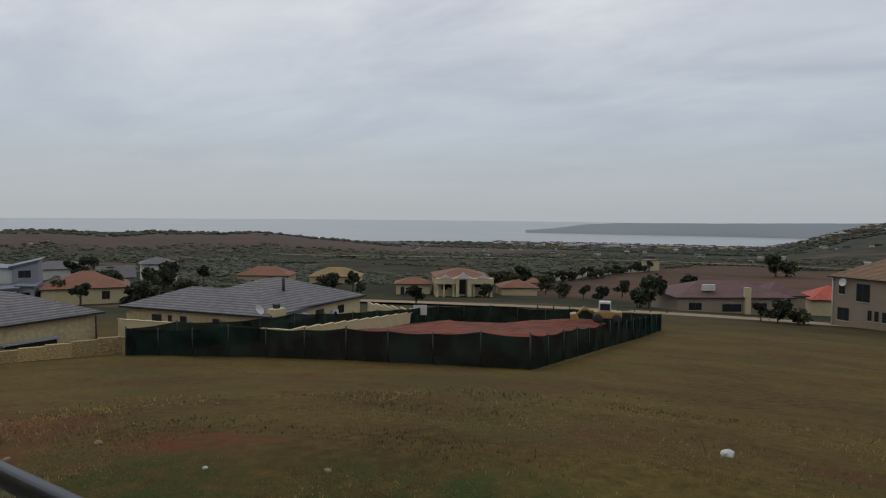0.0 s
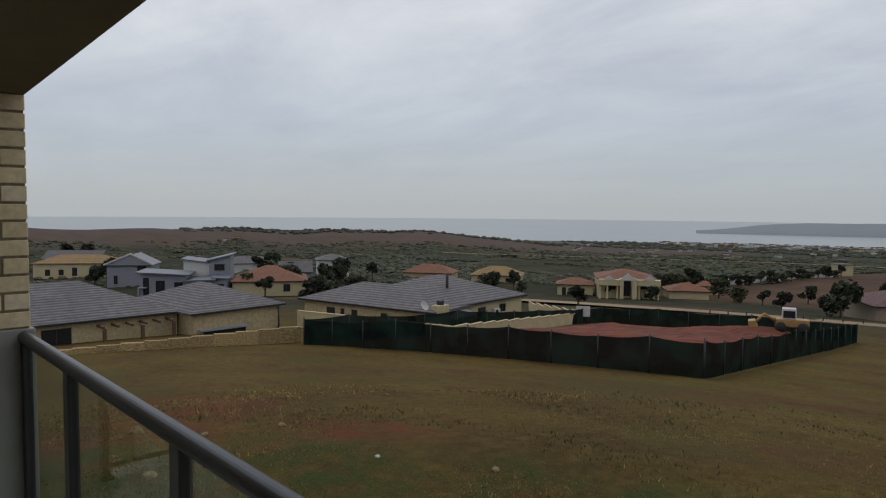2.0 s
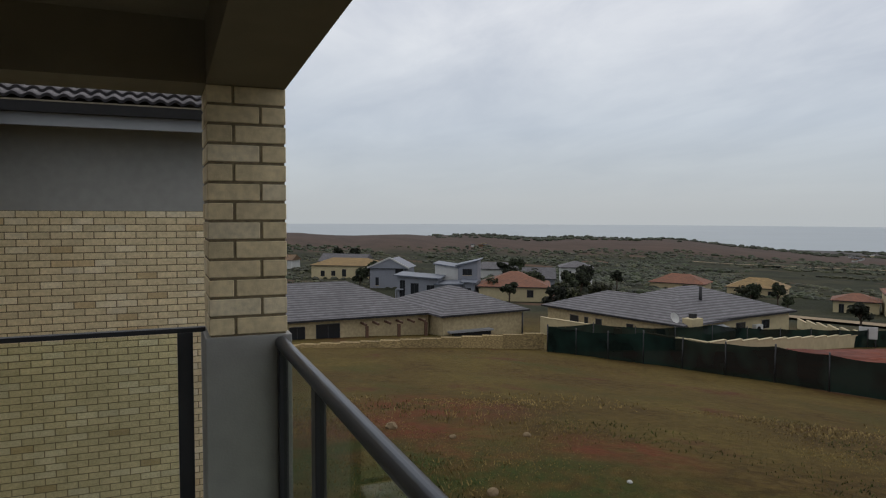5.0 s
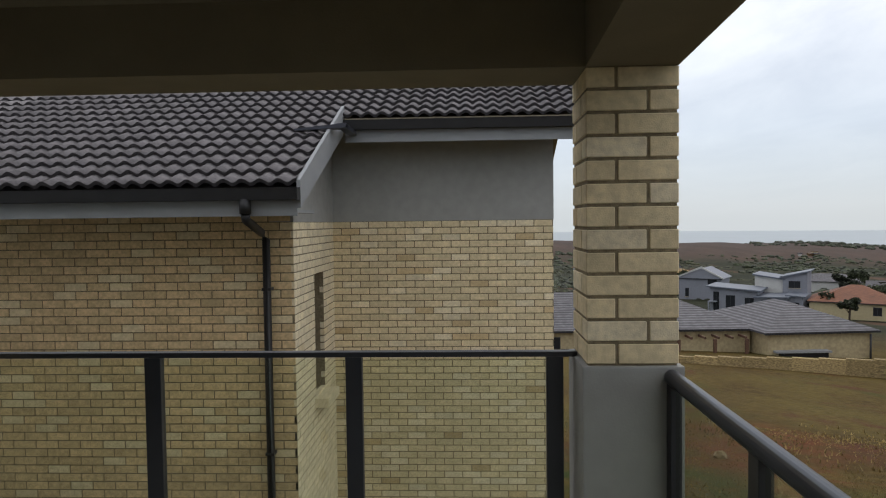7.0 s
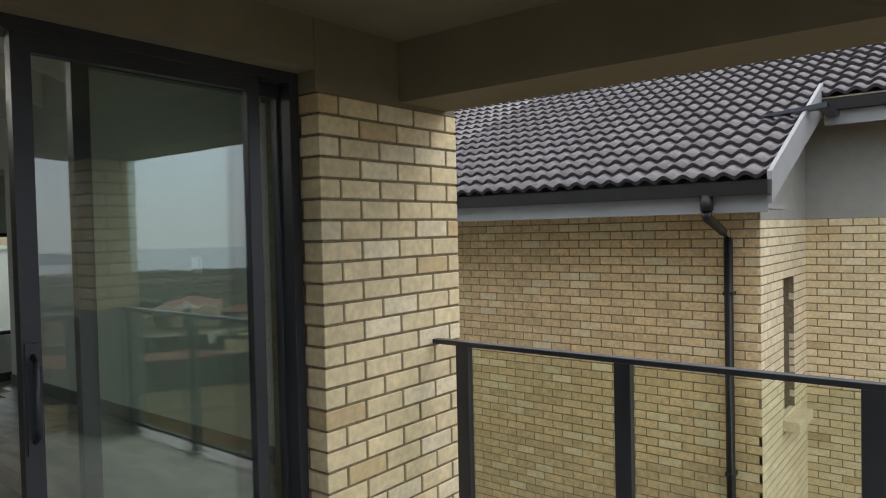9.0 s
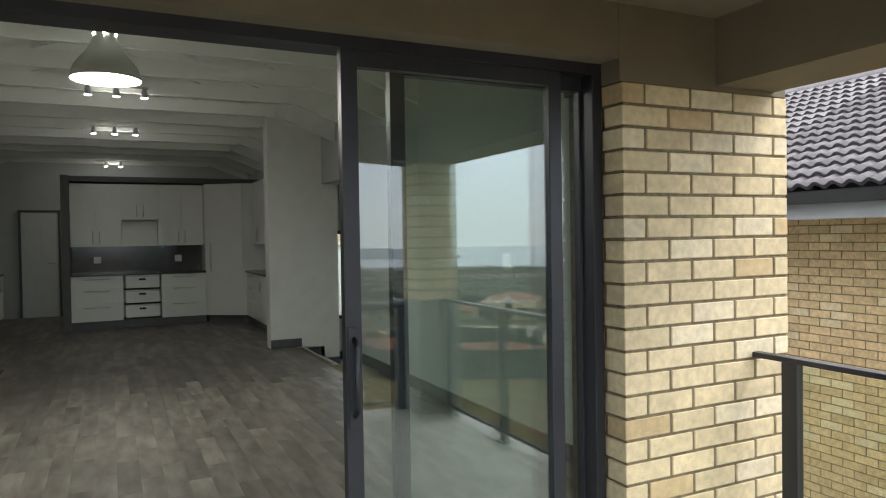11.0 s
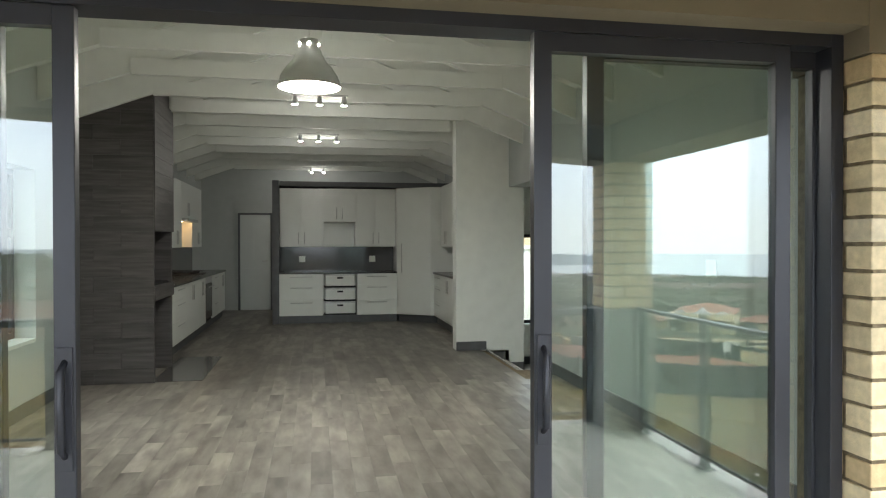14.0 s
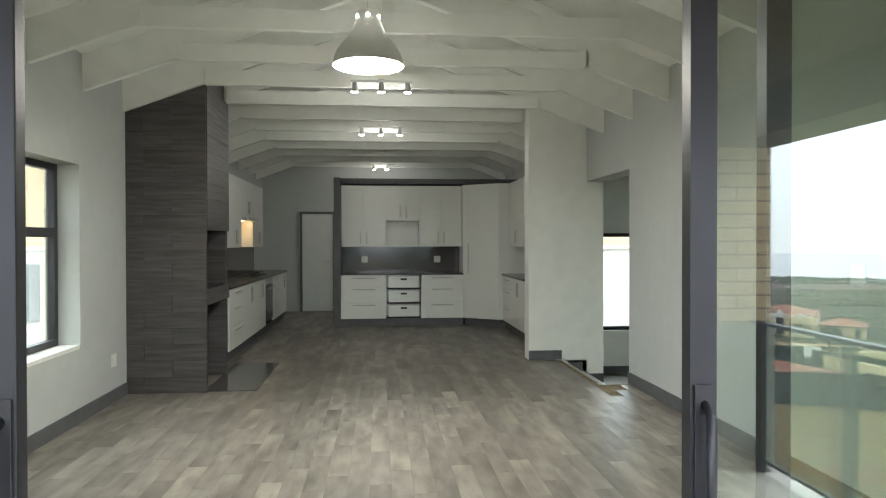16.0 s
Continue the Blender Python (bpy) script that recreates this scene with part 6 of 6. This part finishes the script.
def far_town(name, label, count, a0, a1, d0, d1, seed, size=1.0):
    rng = random.Random(seed)
    bm = bmesh.new()
    for _ in range(count):
        a, d = radians(rng.uniform(a0, a1)), rng.uniform(d0, d1)
        x, y = -d * math.sin(a), d * math.cos(a)
        z = ground_z(x, y)
        w, dp, h = size * rng.uniform(5, 15), size * rng.uniform(5, 9), size * rng.uniform(2.5, 5.5)
        mi = rng.choice((0, 0, 0, 1, 2))
        add_box(bm, x - w / 2, x + w / 2, y - dp / 2, y + dp / 2, z - 2, z + h, mi)
        add_box(bm, x - w / 2 - 0.5, x + w / 2 + 0.5, y - dp / 2 - 0.5, y + dp / 2 + 0.5, z + h, z + h + 1.6 * size, rng.choice((2, 3, 3, 0)))
    tagged(obj(name, bm, [M_W_WHITE, M_W_CREAM, M_R_BROWN, M_R_GREY]), label, kind="stuff")


far_town("far_town", "scattered pale buildings of a distant coastal town", 420, 10, 27, 1250, 1570, 41, 0.8)
far_town("far_town", "scattered pale buildings of a distant coastal town", 260, -3, 10, 1350, 1570, 42, 0.8)
far_town("far_town", "houses spread over the far right hill", 230, -22, 2, 1000, 1700, 43)
far_town("far_farms", "scattered farm sheds on the plain", 60, -5, 34, 520, 1000, 44, 0.5)
far_town("far_farms", "small white sheds on the far hill", 5, 61, 63, 640, 660, 45, 0.4)

hb = bmesh.new()
cols_ = []
for k in range(60):
    a = radians(24.5 - k * 0.9)
    d = 2350
    top = -50 + 14 * smooth(0, 9, k * 0.9) + 20 * smooth(6, 42, k * 0.9) + 1.2 * noise.noise(Vector((k * 0.4, 0, 0)))
    x, y = -d * math.sin(a), d * math.cos(a)
    cols_.append((hb.verts.new((x, y, -90)), hb.verts.new((x, y, top - 14 * (1 - smooth(0, 6, k))))))
for a_, b_ in zip(cols_, cols_[1:]):
    hb.faces.new((a_[0], b_[0], b_[1], a_[1]))
# the haze over the bay is put into the headland's pale colour
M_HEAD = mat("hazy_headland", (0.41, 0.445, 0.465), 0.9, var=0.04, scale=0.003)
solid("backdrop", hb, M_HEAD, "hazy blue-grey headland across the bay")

# ---- grass ----


def grass_field(name, label, count, material, seed, size, d0, d1, a0, a1, patch=None):
    rng = np.random.RandomState(seed)
    d = d0 * (d1 / d0) ** (rng.rand(count) ** 0.9)
    a = np.radians(a0 + (a1 - a0) * rng.rand(count))
    x, y = -d * np.sin(a), d * np.cos(a)
    vs, fs = [], []
    hh, ang, lx, ly = rng.uniform(0.5, 1.3, count) * size, rng.uniform(0, 6.28, count), rng.uniform(-0.6, 0.6, count), rng.uniform(-0.6, 0.6, count)
    for i in range(count):
        px, py = float(x[i]), float(y[i])
        nz = noise.noise(Vector((px * 0.16, py * 0.3, seed)))
        if patch is not None and nz < patch:
            continue
        z = ground_z(px, py) - 0.03
        h = float(hh[i]) * (0.7 + max(0.0, nz) * 1.4) * (1 + d[i] / 90)
        w = 0.008 * (1 + d[i] / 7)
        cx, sx = math.cos(ang[i]) * w, math.sin(ang[i]) * w
        b = len(vs)
        vs += [(px - cx, py - sx, z), (px + cx, py + sx, z), (px + lx[i] * h, py + ly[i] * h, z + h)]
        fs.append((b, b + 1, b + 2))
    me = bpy.data.meshes.new(name)
    me.from_pydata(vs, [], fs)
    me.materials.append(material)
    tagged(new(name, me), label, kind="stuff")


grass_field("dry_grass", "short dry straw-coloured grass blades", 130000, M_GRASS, 51, 0.05, 4.5, 24, -32, 92, -0.12)
grass_field("tall_dry_grass", "taller dry grass tufts on the slope", 12000, M_GRASS, 52, 0.08, 9, 26, -32, 92, 0.05)
grass_field("green_grass", "patches of greener grass near the house", 26000, M_GRASS_G, 53, 0.06, 4.0, 22, -30, 92, 0.12)

for ob in bpy.data.objects:
    if ob not in house_things and ob.parent is None:
        ob.matrix_basis = LAND_TURN @ ob.matrix_basis

# ---- beyond the room's own windows ----
yw = thing("yard_wall", "tall white plastered yard wall behind the stair window", "garden wall", "", -5.0, -17.5, -3.1)
part("panel", box(-9, 24, -0.12, 0.12, 0, 4.3), M_CAB, yw)
part("coping", box(-9, 24, -0.17, 0.17, 4.3, 4.38), M_CAB, yw)
part("shutter", box(11.3, 12.5, 0.12, 0.16, 2.7, 4.0), M_FASCIA, yw, "grey louvred shutter")
bank = bmesh.new()
gx = [[bank.verts.new((-20 + i * 3.5, -18 - j * 4.0, -3.3 + 1.3 * j + 0.15 * noise.noise(Vector((i, j, 0))))) for j in range(9)] for i in range(24)]
for i in range(23):
    for j in range(8):
        bank.faces.new((gx[i][j], gx[i][j + 1], gx[i + 1][j + 1], gx[i + 1][j]))
solid("ground_bank", bank, M_SAND, "sandy slope rising behind the house")
pb = thing("brick_pilaster", "buff face-brick pilaster outside the side window", "pillar", "", 1.223, -7.43, -2.95)
part("core", box(0.0, 0.21, 0.006, 0.335, 0, 5.2), M_MORTAR, pb)
for r in range(28, 61):
    off = 0.118 if r % 2 else 0.0
    put_piece("brick", brick_mesh(BR_L, BR_D, BR_H, M_BRICK_W), pb, pose(0.0, 0.34 - BR_D + 0.005, r * COURSE))
    put_piece("brick", brick_mesh(BR_L, BR_L - off, BR_H, M_BRICK_W), pb, pose(0.0, off * 0.1, r * COURSE))
